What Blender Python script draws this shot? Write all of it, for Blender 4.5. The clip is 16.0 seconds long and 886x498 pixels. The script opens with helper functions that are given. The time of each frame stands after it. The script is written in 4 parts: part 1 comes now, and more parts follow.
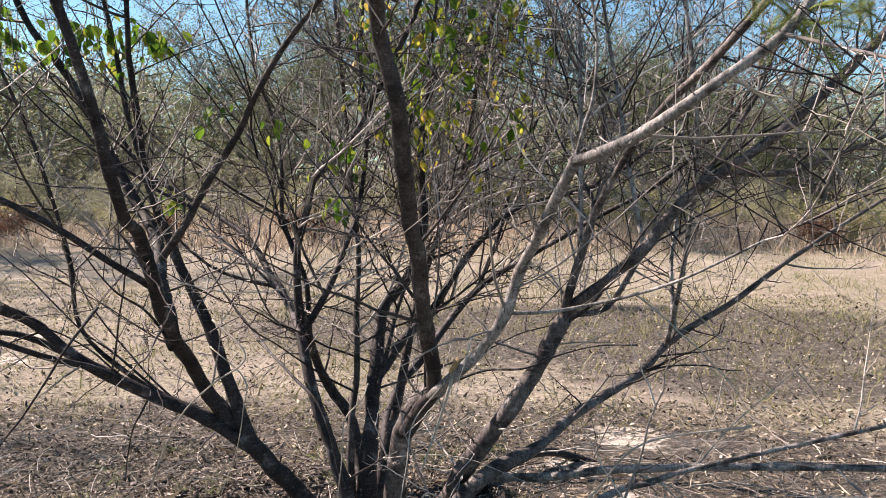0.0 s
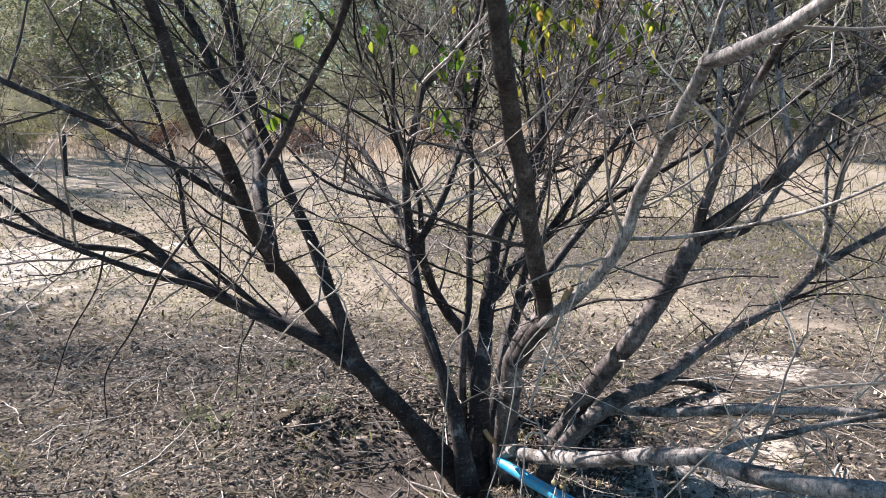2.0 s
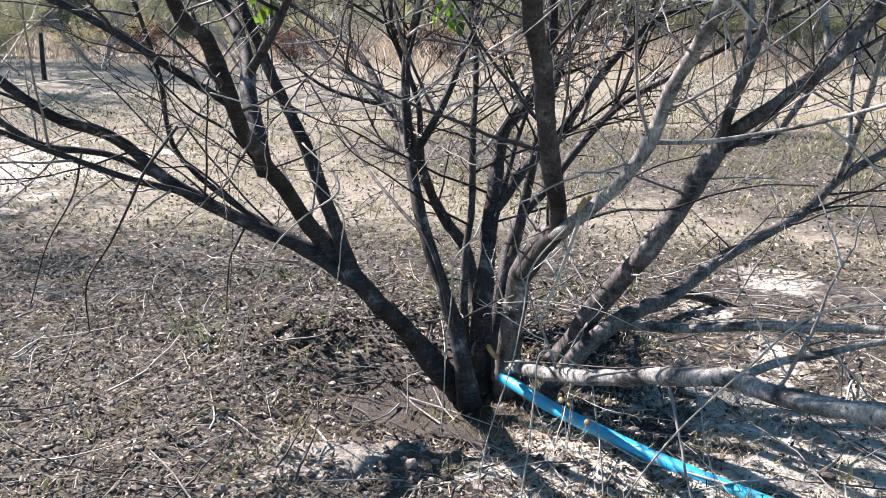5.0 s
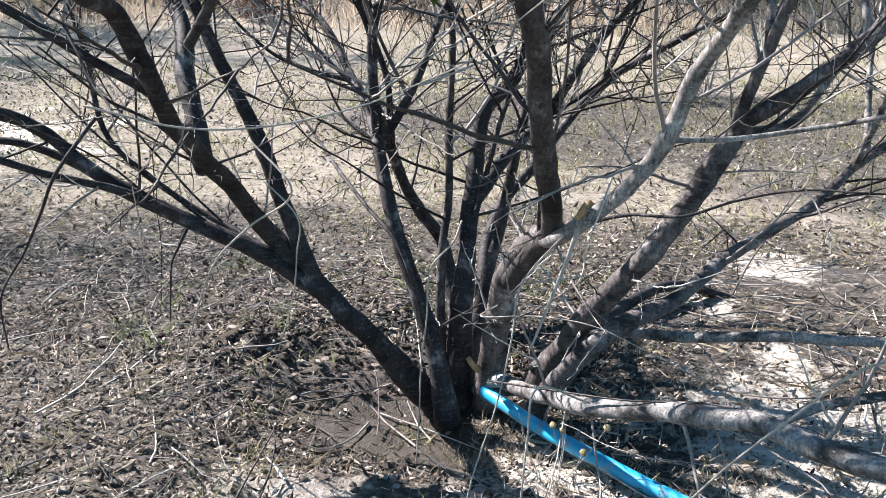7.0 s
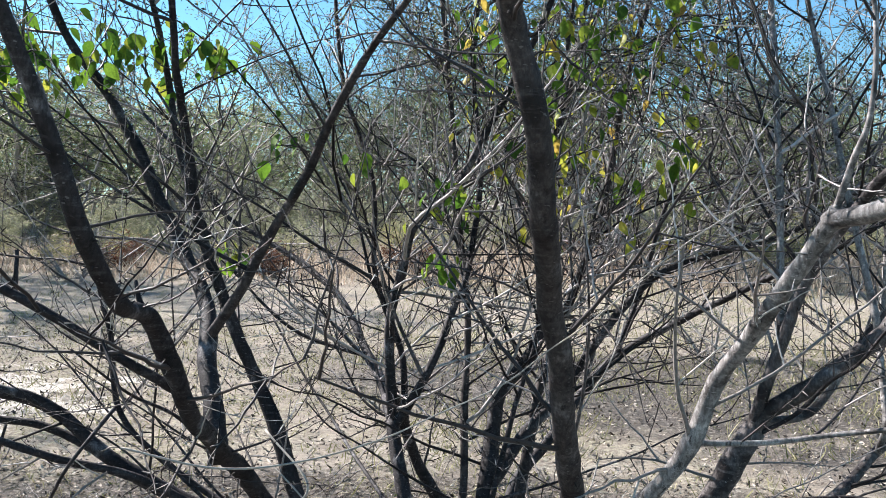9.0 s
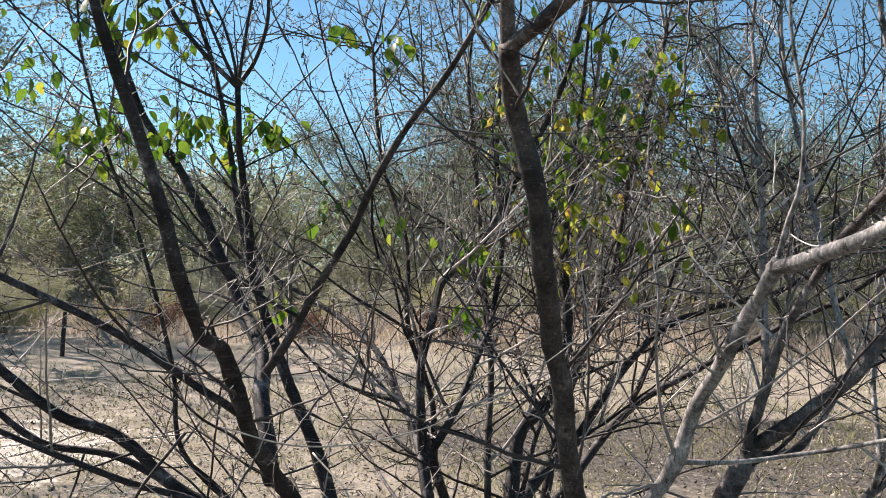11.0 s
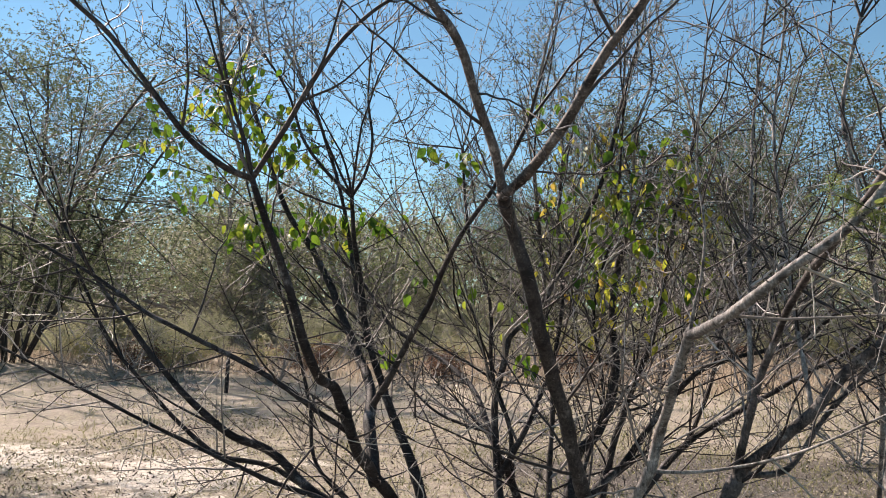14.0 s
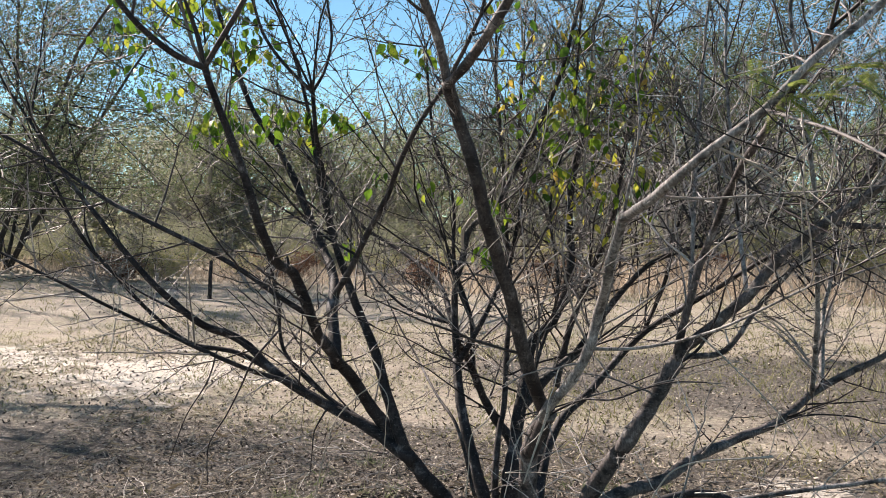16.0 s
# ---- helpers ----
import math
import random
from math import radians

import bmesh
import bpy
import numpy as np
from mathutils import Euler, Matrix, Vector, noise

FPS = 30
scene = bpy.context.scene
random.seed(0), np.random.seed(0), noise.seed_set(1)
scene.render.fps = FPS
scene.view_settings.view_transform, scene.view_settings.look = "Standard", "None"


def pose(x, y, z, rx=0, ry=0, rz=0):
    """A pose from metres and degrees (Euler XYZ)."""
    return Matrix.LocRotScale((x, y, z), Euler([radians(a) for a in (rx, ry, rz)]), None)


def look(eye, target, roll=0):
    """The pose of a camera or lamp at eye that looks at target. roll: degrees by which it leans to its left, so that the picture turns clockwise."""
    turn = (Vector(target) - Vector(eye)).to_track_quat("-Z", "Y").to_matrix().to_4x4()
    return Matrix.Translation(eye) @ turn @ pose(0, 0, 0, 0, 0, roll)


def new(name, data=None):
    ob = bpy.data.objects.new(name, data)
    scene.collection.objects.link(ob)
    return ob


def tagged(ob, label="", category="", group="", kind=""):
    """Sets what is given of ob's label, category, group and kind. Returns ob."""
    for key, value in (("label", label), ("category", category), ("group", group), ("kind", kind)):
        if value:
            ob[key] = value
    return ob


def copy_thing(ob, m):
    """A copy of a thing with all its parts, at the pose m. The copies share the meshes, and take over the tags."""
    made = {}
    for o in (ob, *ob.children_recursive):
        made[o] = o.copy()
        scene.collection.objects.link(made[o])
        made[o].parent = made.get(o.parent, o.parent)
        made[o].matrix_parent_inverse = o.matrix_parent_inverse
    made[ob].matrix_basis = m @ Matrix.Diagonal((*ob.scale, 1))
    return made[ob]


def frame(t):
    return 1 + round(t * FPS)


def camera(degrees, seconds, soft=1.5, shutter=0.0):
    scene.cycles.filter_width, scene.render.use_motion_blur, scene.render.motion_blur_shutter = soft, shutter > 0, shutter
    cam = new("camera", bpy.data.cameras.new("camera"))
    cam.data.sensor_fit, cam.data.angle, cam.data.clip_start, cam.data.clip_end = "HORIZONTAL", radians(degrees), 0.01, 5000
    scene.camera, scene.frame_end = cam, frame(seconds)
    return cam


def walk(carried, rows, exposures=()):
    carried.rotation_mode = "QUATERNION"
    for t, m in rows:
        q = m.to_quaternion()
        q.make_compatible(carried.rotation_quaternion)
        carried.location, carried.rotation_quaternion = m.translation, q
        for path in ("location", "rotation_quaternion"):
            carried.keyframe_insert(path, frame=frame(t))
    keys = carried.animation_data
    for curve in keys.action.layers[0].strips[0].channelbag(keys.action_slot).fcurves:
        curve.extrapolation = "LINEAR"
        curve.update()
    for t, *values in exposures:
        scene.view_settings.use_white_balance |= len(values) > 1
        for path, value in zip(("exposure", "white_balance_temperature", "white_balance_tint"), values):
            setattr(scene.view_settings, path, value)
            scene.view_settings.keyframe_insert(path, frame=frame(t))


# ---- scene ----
# camera and its walk
cam = camera(54.5, 16.0, 0.5)
ROWS = [
    (0.0, -0.0106, -0.0091, 1.5049, -0.34, -3.2, -0.56),
    (0.5, -0.0631, 0.0606, 1.4655, 2.94, -8.6, -0.39),
    (1.0, -0.0156, 0.169, 1.4912, 8.81, -9.17, 0.65),
    (1.5, 0.0901, 0.2699, 1.4919, 10.01, -9.39, 0.36),
    (2.0, 0.0812, 0.2755, 1.5107, 8.9, -9.22, 0.13),
    (2.5, 0.048, 0.2973, 1.5164, 8.66, -8.77, 0.37),
    (3.0, 0.0404, 0.3108, 1.5101, 8.55, -8.91, 0.07),
    (3.5, 0.0381, 0.325, 1.5036, 8.6, -9.81, -0.26),
    (4.0, 0.047, 0.3317, 1.501, 9.04, -9.97, -0.17),
    (4.5, 0.0474, 0.3574, 1.4643, 9.55, -12.67, -0.27),
    (4.7, 0.026, 0.3966, 1.4566, 8.94, -13.8, -0.34),
    (6.8, -0.0622, 0.8878, 1.4671, 6.75, -17.8, -0.62),
    (7.0, -0.068, 0.8987, 1.4816, 6.37, -17.75, -0.53),
    (7.5, -0.0787, 0.9093, 1.5076, 6.08, -12.33, -0.3),
    (8.0, -0.0964, 0.9121, 1.5472, 6.12, -6.66, -0.73),
    (8.5, -0.1098, 0.9155, 1.5693, 6.22, -4.59, -0.95),
    (9.0, -0.1108, 0.9069, 1.5918, 6.74, -1.25, -1.01),
    (9.2, -0.1122, 0.9074, 1.5909, 7.12, -0.55, -1.06),
    (11.3, 0.0159, 0.4237, 1.5462, 10.02, 3.33, -1.04),
    (11.5, 0.0703, 0.3465, 1.5471, 12.59, 3.15, -1.39),
    (12.0, 0.2276, 0.1558, 1.5475, 16.57, 1.63, -0.92),
    (12.5, 0.2976, 0.0078, 1.5752, 17.42, 3.52, -0.4),
    (13.0, 0.3504, -0.1738, 1.5911, 17.6, 2.64, 0.01),
    (13.5, 0.4179, -0.3026, 1.6072, 17.73, 4.37, -0.85),
    (14.0, 0.5165, -0.3791, 1.6149, 18.68, 5.55, -1.0),
    (14.5, 0.5711, -0.4286, 1.6063, 19.34, 6.13, -0.92),
    (15.0, 0.624, -0.4581, 1.5843, 19.47, 4.76, -0.92),
    (15.5, 0.6617, -0.4797, 1.5663, 18.19, 0.85, -0.95),
    (16.0, 0.6835, -0.4666, 1.5236, 17.75, -0.32, -0.88),
]
EXPOSURES = [(0.0, 1.64, 7500.0, 25.0), (0.5, 1.84, 7350.0, 24.0), (2.0, 1.78, 6900.0, 20.0), (4.0, 1.79, 6600.0, 17.0), (4.6, 1.93, 6600.0, 18.0), (7.5, 1.97, 6450.0, 15.0), (9.0, 1.74, 6400.0, 14.0), (12.0, 1.52, 7500.0, 21.0), (14.5, 1.38, 7600.0, 21.0), (16.0, 1.50, 7350.0, 19.0)]
walk(cam, [(t, pose(x, y, z, 90 + pitch, roll, yaw)) for t, x, y, z, yaw, pitch, roll in ROWS], EXPOSURES)

# world, sun
SUN_FROM = Vector((-1.20, 0.62, 1.0)).normalized()
world = bpy.data.worlds.new("world")
scene.world = world
world.use_nodes = True
wt = world.node_tree
sky = wt.nodes.new("ShaderNodeTexSky")
sky.sky_type = "NISHITA"
sky.sun_disc = False
sky.sun_elevation = math.asin(SUN_FROM.z)
sky.sun_rotation = math.atan2(SUN_FROM.x, SUN_FROM.y)
sky.air_density, sky.dust_density, sky.ozone_density = 1.0, 0.0, 0.8
clear = wt.nodes.new("ShaderNodeMix")
clear.data_type, clear.blend_type = "RGBA", "MULTIPLY"
clear.inputs[0].default_value = 1.0
clear.inputs[7].default_value = (0.63, 1.03, 1.13, 1)
wt.links.new(sky.outputs[0], clear.inputs[6])
wt.links.new(clear.outputs[2], wt.nodes["Background"].inputs[0])
wt.nodes["Background"].inputs[1].default_value = 0.05
sun = new("sun", bpy.data.lights.new("sun", "SUN"))
sun.data.energy, sun.data.angle, sun.data.color = 5.0, radians(0.53), (1.0, 0.955, 0.90)
sun.matrix_world = look(SUN_FROM * 30, (0, 0, 0))


# ---- materials ----
def material(name, build):
    m = bpy.data.materials.new(name)
    m.use_nodes = True
    nt = m.node_tree
    build(nt, nt.nodes["Principled BSDF"])
    return m


def node(nt, kind, **inputs):
    n = nt.nodes.new("ShaderNode" + kind)
    for k, v in inputs.items():
        n.inputs[k.replace("_", " ")].default_value = v
    return n


def noise_tex(nt, scale, detail=4.0, rough=0.55, stretch=None):
    """Noise in object space, so at real size."""
    c = nt.nodes.new("ShaderNodeTexCoord")
    n = node(nt, "TexNoise", Scale=scale, Detail=detail, Roughness=rough)
    if stretch:
        mp = nt.nodes.new("ShaderNodeMapping")
        mp.inputs["Scale"].default_value = stretch
        nt.links.new(c.outputs["Object"], mp.inputs["Vector"])
        nt.links.new(mp.outputs[0], n.inputs["Vector"])
    else:
        nt.links.new(c.outputs["Object"], n.inputs["Vector"])
    return n.outputs["Fac"]


def ramp(nt, fac, *stops):
    r = nt.nodes.new("ShaderNodeValToRGB")
    els = r.color_ramp.elements
    while len(els) < len(stops):
        els.new(0.5)
    for e, (p, c) in zip(els, stops):
        e.position, e.color = p, (*c, 1)
    nt.links.new(fac, r.inputs[0])
    return r.outputs[0]


def mix(nt, fac, a, b, blend="MIX"):
    m = nt.nodes.new("ShaderNodeMix")
    m.data_type, m.blend_type = "RGBA", blend
    for sock, v in ((m.inputs[0], fac), (m.inputs[6], a), (m.inputs[7], b)):
        if isinstance(v, bpy.types.NodeSocket):
            nt.links.new(v, sock)
        else:
            sock.default_value = v if isinstance(v, float) else (*v, 1)
    return m.outputs[2]


def bump(nt, bsdf, height, strength, distance):
    b = node(nt, "Bump", Strength=strength, Distance=distance)
    nt.links.new(height, b.inputs["Height"])
    nt.links.new(b.outputs[0], bsdf.inputs["Normal"])


def rnd(nt):
    return nt.nodes.new("ShaderNodeObjectInfo").outputs["Random"]


def island(nt):
    return nt.nodes.new("ShaderNodeNewGeometry").outputs["Random Per Island"]


def bark(dark, mid, pale, rough=0.7):
    def build(nt, b):
        big = noise_tex(nt, 10, 5, 0.6)
        fine = noise_tex(nt, 120, 5, 0.7, (1, 1, 0.4))
        spots = noise_tex(nt, 75, 2, 0.5, (1, 1, 2.4))
        crack = noise_tex(nt, 34, 6, 0.75, (1, 1, 0.45))
        rings = noise_tex(nt, 26, 3, 0.6, (0.5, 0.5, 3.2))
        col = ramp(nt, big, (0.39, dark), (0.51, mid), (0.58, mid), (0.72, pale))
        col = mix(nt, ramp(nt, rings, (0.55, (0, 0, 0)), (0.66, (0.36, 0.36, 0.36))), col, mix(nt, 0.4, mid, pale))
        col = mix(nt, ramp(nt, fine, (0.42, (0.8, 0.8, 0.8)), (0.6, (0, 0, 0))), col, mix(nt, 0.75, col, dark))
        col = mix(nt, ramp(nt, spots, (0.66, (0, 0, 0)), (0.72, (0.4, 0.4, 0.4))), col, pale)
        col = mix(nt, ramp(nt, crack, (0.36, (0.9, 0.9, 0.9)), (0.43, (0, 0, 0))), col, dark)
        nt.links.new(col, b.inputs["Base Color"])
        b.inputs["Roughness"].default_value = rough
        b.inputs["Specular IOR Level"].default_value = 0.22
        bump(nt, b, mix(nt, 0.5, fine, crack), 0.5, 0.010)
    return build


def flat_variety(lo, hi, rough, per_island=True, trans=0.0):
    """Colour between two or three stops by piece, with a fine grain over it."""
    def build(nt, b):
        stops = [lo, hi] if not isinstance(lo[0], tuple) else [*lo, hi]
        f = island(nt) if per_island else rnd(nt)
        col = ramp(nt, f, *[(i / (len(stops) - 1), c) for i, c in enumerate(stops)])
        col = mix(nt, ramp(nt, noise_tex(nt, 140, 3), (0.3, (0.6, 0.6, 0.6)), (0.7, (1, 1, 1))), (0, 0, 0), col)
        nt.links.new(col, b.inputs["Base Color"])
        b.inputs["Roughness"].default_value = rough
        b.inputs["Specular IOR Level"].default_value = 0.25
        if trans:
            t = nt.nodes.new("ShaderNodeBsdfTranslucent")
            nt.links.new(col, t.inputs["Color"])
            ms = nt.nodes.new("ShaderNodeMixShader")
            ms.inputs[0].default_value = trans
            nt.links.new(b.outputs[0], ms.inputs[1])
            nt.links.new(t.outputs[0], ms.inputs[2])
            nt.links.new(ms.outputs[0], nt.nodes["Material Output"].inputs["Surface"])
    return build


def soil(nt, b):
    geo = nt.nodes.new("ShaderNodeNewGeometry")
    big = noise_tex(nt, 0.32, 5, 0.6)
    mid = noise_tex(nt, 2.3, 6, 0.65)
    fine = noise_tex(nt, 24, 5, 0.7)
    grit = noise_tex(nt, 110, 3, 0.7)
    sand = ramp(nt, mid, (0.3, (0.34, 0.302, 0.25)), (0.5, (0.47, 0.43, 0.362)), (0.68, (0.62, 0.575, 0.50)))
    grassy = ramp(nt, fine, (0.3, (0.13, 0.12, 0.068)), (0.55, (0.30, 0.285, 0.175)), (0.75, (0.46, 0.44, 0.30)))
    col = mix(nt, ramp(nt, big, (0.36, (0, 0, 0)), (0.52, (0.85, 0.85, 0.85))), sand, grassy)
    col = mix(nt, ramp(nt, noise_tex(nt, 0.75, 5, 0.65), (0.58, (0, 0, 0)), (0.72, (0.5, 0.5, 0.5))), col, (0.40, 0.30, 0.225))
    col = mix(nt, ramp(nt, fine, (0.38, (0.75, 0.75, 0.75)), (0.6, (0, 0, 0))), col, (0.15, 0.12, 0.09))
    col = mix(nt, ramp(nt, noise_tex(nt, 5.5, 7, 0.72), (0.45, (0.85, 0.85, 0.85)), (0.55, (0, 0, 0))), col, ramp(nt, fine, (0.35, (0.11, 0.092, 0.072)), (0.62, (0.36, 0.315, 0.25))))
    col = mix(nt, ramp(nt, noise_tex(nt, 0.9, 7, 0.7), (0.42, (0.8, 0.8, 0.8)), (0.52, (0, 0, 0))), col, ramp(nt, mid, (0.35, (0.20, 0.165, 0.13)), (0.62, (0.40, 0.345, 0.28))))
    col = mix(nt, ramp(nt, grit, (0.4, (0.35, 0.35, 0.35)), (0.62, (0, 0, 0))), col, (0.12, 0.09, 0.065))
    # ragged dark beds: leaf mould round the shrub, dark bands by the bare bush beyond it
    # The second bed adds shade to dug earth, the third paints a shadowed hollow.
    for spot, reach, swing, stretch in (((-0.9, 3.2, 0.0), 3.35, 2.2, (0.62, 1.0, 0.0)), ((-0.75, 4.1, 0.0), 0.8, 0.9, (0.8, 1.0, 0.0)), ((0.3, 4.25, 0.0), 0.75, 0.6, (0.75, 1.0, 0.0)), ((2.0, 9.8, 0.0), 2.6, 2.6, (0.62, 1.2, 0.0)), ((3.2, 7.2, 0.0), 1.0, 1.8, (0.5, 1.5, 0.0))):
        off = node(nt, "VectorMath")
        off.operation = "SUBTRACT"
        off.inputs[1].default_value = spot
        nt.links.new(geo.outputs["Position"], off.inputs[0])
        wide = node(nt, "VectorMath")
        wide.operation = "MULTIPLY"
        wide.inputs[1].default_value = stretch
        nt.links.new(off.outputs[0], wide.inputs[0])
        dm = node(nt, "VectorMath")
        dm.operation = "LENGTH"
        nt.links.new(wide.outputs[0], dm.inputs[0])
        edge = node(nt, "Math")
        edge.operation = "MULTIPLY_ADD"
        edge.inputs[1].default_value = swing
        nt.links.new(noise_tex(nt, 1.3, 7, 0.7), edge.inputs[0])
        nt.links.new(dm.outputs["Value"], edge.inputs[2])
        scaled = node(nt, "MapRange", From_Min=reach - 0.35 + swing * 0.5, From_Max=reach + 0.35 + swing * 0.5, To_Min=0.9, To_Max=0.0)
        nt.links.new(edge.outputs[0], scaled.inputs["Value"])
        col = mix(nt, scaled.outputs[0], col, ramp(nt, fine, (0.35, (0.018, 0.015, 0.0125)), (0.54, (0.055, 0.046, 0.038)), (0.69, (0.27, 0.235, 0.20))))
    # blown patches of pale sand and crumbled dry earth
    # The first two also lighten earth by the pipe that the twigs overshade.
    for spot, reach, full in (((0.95, 3.35, 0.0), 1.5, 0.8), ((0.2, 3.1, 0.0), 1.0, 0.75), ((1.3, 5.5, 0.0), 0.6, 0.7), ((-5.3, 8.0, 0.1), 2.8, 0.8), ((-7.6, 7.7, 0.1), 2.2, 0.8), ((-0.75, 3.1, 0.0), 0.55, 0.4), ((0.75, 4.95, 0.0), 0.45, 0.6)):
        dp = node(nt, "VectorMath")
        dp.operation = "DISTANCE"
        dp.inputs[1].default_value = spot
        nt.links.new(geo.outputs["Position"], dp.inputs[0])
        ragged = node(nt, "Math")
        ragged.operation = "MULTIPLY_ADD"
        ragged.inputs[1].default_value = reach * 2.4
        nt.links.new(noise_tex(nt, 1.7, 7, 0.7), ragged.inputs[0])
        nt.links.new(dp.outputs["Value"], ragged.inputs[2])
        scaled = node(nt, "Math")
        scaled.operation = "MULTIPLY"
        scaled.inputs[1].default_value = 0.6 / reach
        nt.links.new(ragged.outputs[0], scaled.inputs[0])
        col = mix(nt, ramp(nt, scaled.outputs[0], (0.92, (full, full, full)), (1.14, (0, 0, 0))), col, ramp(nt, fine, (0.3, (0.42, 0.378, 0.325)), (0.62, (0.68, 0.63, 0.56))))
    # damp earth in the hollow at the foot of the shrub
    d = node(nt, "VectorMath")
    d.operation = "DISTANCE"
    d.inputs[1].default_value = (-0.55, 3.68, 0)
    nt.links.new(geo.outputs["Position"], d.inputs[0])
    add = node(nt, "Math")
    add.operation = "MULTIPLY_ADD"
    nt.links.new(mid, add.inputs[0])
    add.inputs[1].default_value = 0.9
    half = node(nt, "Math")
    half.operation = "MULTIPLY"
    half.inputs[1].default_value = 0.5
    nt.links.new(add.outputs[0], half.inputs[0])
    nt.links.new(d.outputs["Value"], add.inputs[2])
    wet = ramp(nt, half.outputs[0], (0.37, (1, 1, 1)), (0.53, (0, 0, 0)))
    col = mix(nt, wet, col, mix(nt, fine, (0.022, 0.017, 0.013), (0.08, 0.06, 0.043)))
    nt.links.new(col, b.inputs["Base Color"])
    r = node(nt, "MapRange", To_Min=0.95, To_Max=0.72)
    nt.links.new(wet, r.inputs["Value"])
    nt.links.new(r.outputs[0], b.inputs["Roughness"])
    h = mix(nt, 0.5, fine, grit)
    bump(nt, b, mix(nt, 0.35, h, noise_tex(nt, 11, 5, 0.65)), 1.0, 0.05)


def pvc(nt, b):
    f = noise_tex(nt, 6, 4)
    dirt = ramp(nt, noise_tex(nt, 22, 5, 0.7), (0.52, (0, 0, 0)), (0.68, (0.75, 0.75, 0.75)))
    col = ramp(nt, f, (0.3, (0.0, 0.26, 0.46)), (0.7, (0.01, 0.36, 0.58)))
    nt.links.new(mix(nt, dirt, col, (0.26, 0.22, 0.17)), b.inputs["Base Color"])
    b.inputs["Roughness"].default_value = 0.42


BARK = material("grey_brown_bark", bark((0.010, 0.0085, 0.0095), (0.038, 0.034, 0.036), (0.28, 0.27, 0.28)))
BARK_BROWN = material("brown_bark", bark((0.018, 0.0145, 0.0145), (0.068, 0.058, 0.056), (0.26, 0.24, 0.23)))
BARK_PALE = material("pale_bark", bark((0.045, 0.04, 0.038), (0.31, 0.295, 0.285), (0.68, 0.66, 0.64)))
# Lightened copy of the bark: sunlight on the stems put into the colour.
BARK_LIT = material("sunlit_bark", bark((0.026, 0.022, 0.022), (0.14, 0.124, 0.12), (0.44, 0.415, 0.405)))
PALE_LEAF = material("pale_scrub_foliage", flat_variety(((0.24, 0.26, 0.10), (0.37, 0.38, 0.16), (0.48, 0.45, 0.24)), (0.58, 0.48, 0.36), 0.7, True, 0.45))
# Dark and pale by piece: shade and sunlight on twigs put into colour.
TWIG = material("twig_bark", flat_variety(((0.012, 0.009, 0.010), (0.018, 0.014, 0.014), (0.034, 0.028, 0.028), (0.10, 0.087, 0.084)), (0.48, 0.44, 0.42), 0.55))
TWIG_GREY = material("grey_sunlit_twig_bark", flat_variety(((0.03, 0.025, 0.024), (0.12, 0.105, 0.10), (0.32, 0.29, 0.27)), (0.64, 0.60, 0.56), 0.6))
# Whip colour lightened so that these whips look struck by the sun.
WHIP = material("sunlit_whip_bark", flat_variety(((0.04, 0.033, 0.034), (0.15, 0.13, 0.13), (0.42, 0.385, 0.38)), (0.74, 0.70, 0.68), 0.6))
YELLOW_LEAF = material("yellow_green_leaves", flat_variety(((0.22, 0.30, 0.03), (0.42, 0.46, 0.06), (0.58, 0.52, 0.09)), (0.50, 0.33, 0.08), 0.5, True, 0.55))
FEATHER = material("feathery_green_leaflets", flat_variety(((0.11, 0.17, 0.04), (0.20, 0.26, 0.07)), (0.33, 0.36, 0.12), 0.6, True, 0.45))
TWIG_PALE = material("bleached_twig", flat_variety((0.34, 0.30, 0.26), (0.5, 0.46, 0.40), 0.75))
LEAF = material("green_leaf", flat_variety(((0.045, 0.11, 0.016), (0.09, 0.20, 0.022), (0.17, 0.29, 0.03)), (0.42, 0.44, 0.06), 0.5, False, 0.45))
LEAF_MASS = material("green_leaves", flat_variety(((0.045, 0.11, 0.016), (0.09, 0.20, 0.022), (0.17, 0.29, 0.03)), (0.42, 0.44, 0.06), 0.5, True, 0.45))
FINE_LEAF = material("fine_foliage", flat_variety(((0.09, 0.13, 0.055), (0.145, 0.19, 0.082), (0.20, 0.245, 0.115)), (0.28, 0.31, 0.17), 0.65, True, 0.5))
# Distance haze is put into this leaf colour: paler and greyer.
FAR_LEAF = material("haze_paled_foliage", flat_variety(((0.24, 0.265, 0.155), (0.34, 0.355, 0.22), (0.42, 0.42, 0.29)), (0.50, 0.48, 0.37), 0.8, True, 0.5))
DULL_LEAF = material("dull_foliage", flat_variety(((0.095, 0.125, 0.06), (0.175, 0.21, 0.10), (0.27, 0.285, 0.155)), (0.40, 0.38, 0.25), 0.7, True, 0.55))
RUST_LEAF = material("rusty_dry_foliage", flat_variety(((0.10, 0.045, 0.03), (0.19, 0.09, 0.055)), (0.28, 0.16, 0.10), 0.8, True, 0.25))
SCRUB_WOOD = material("scrub_wood", flat_variety(((0.14, 0.125, 0.118), (0.28, 0.255, 0.24)), (0.48, 0.45, 0.42), 0.8))
NEAR_LEAF = material("feathery_thorn_foliage", flat_variety(((0.055, 0.08, 0.04), (0.095, 0.125, 0.062), (0.135, 0.165, 0.09)), (0.20, 0.22, 0.14), 0.65, True, 0.4))
STRAW = material("dry_straw", flat_variety(((0.17, 0.135, 0.09), (0.36, 0.305, 0.22)), (0.56, 0.51, 0.41), 0.75, True, 0.2))
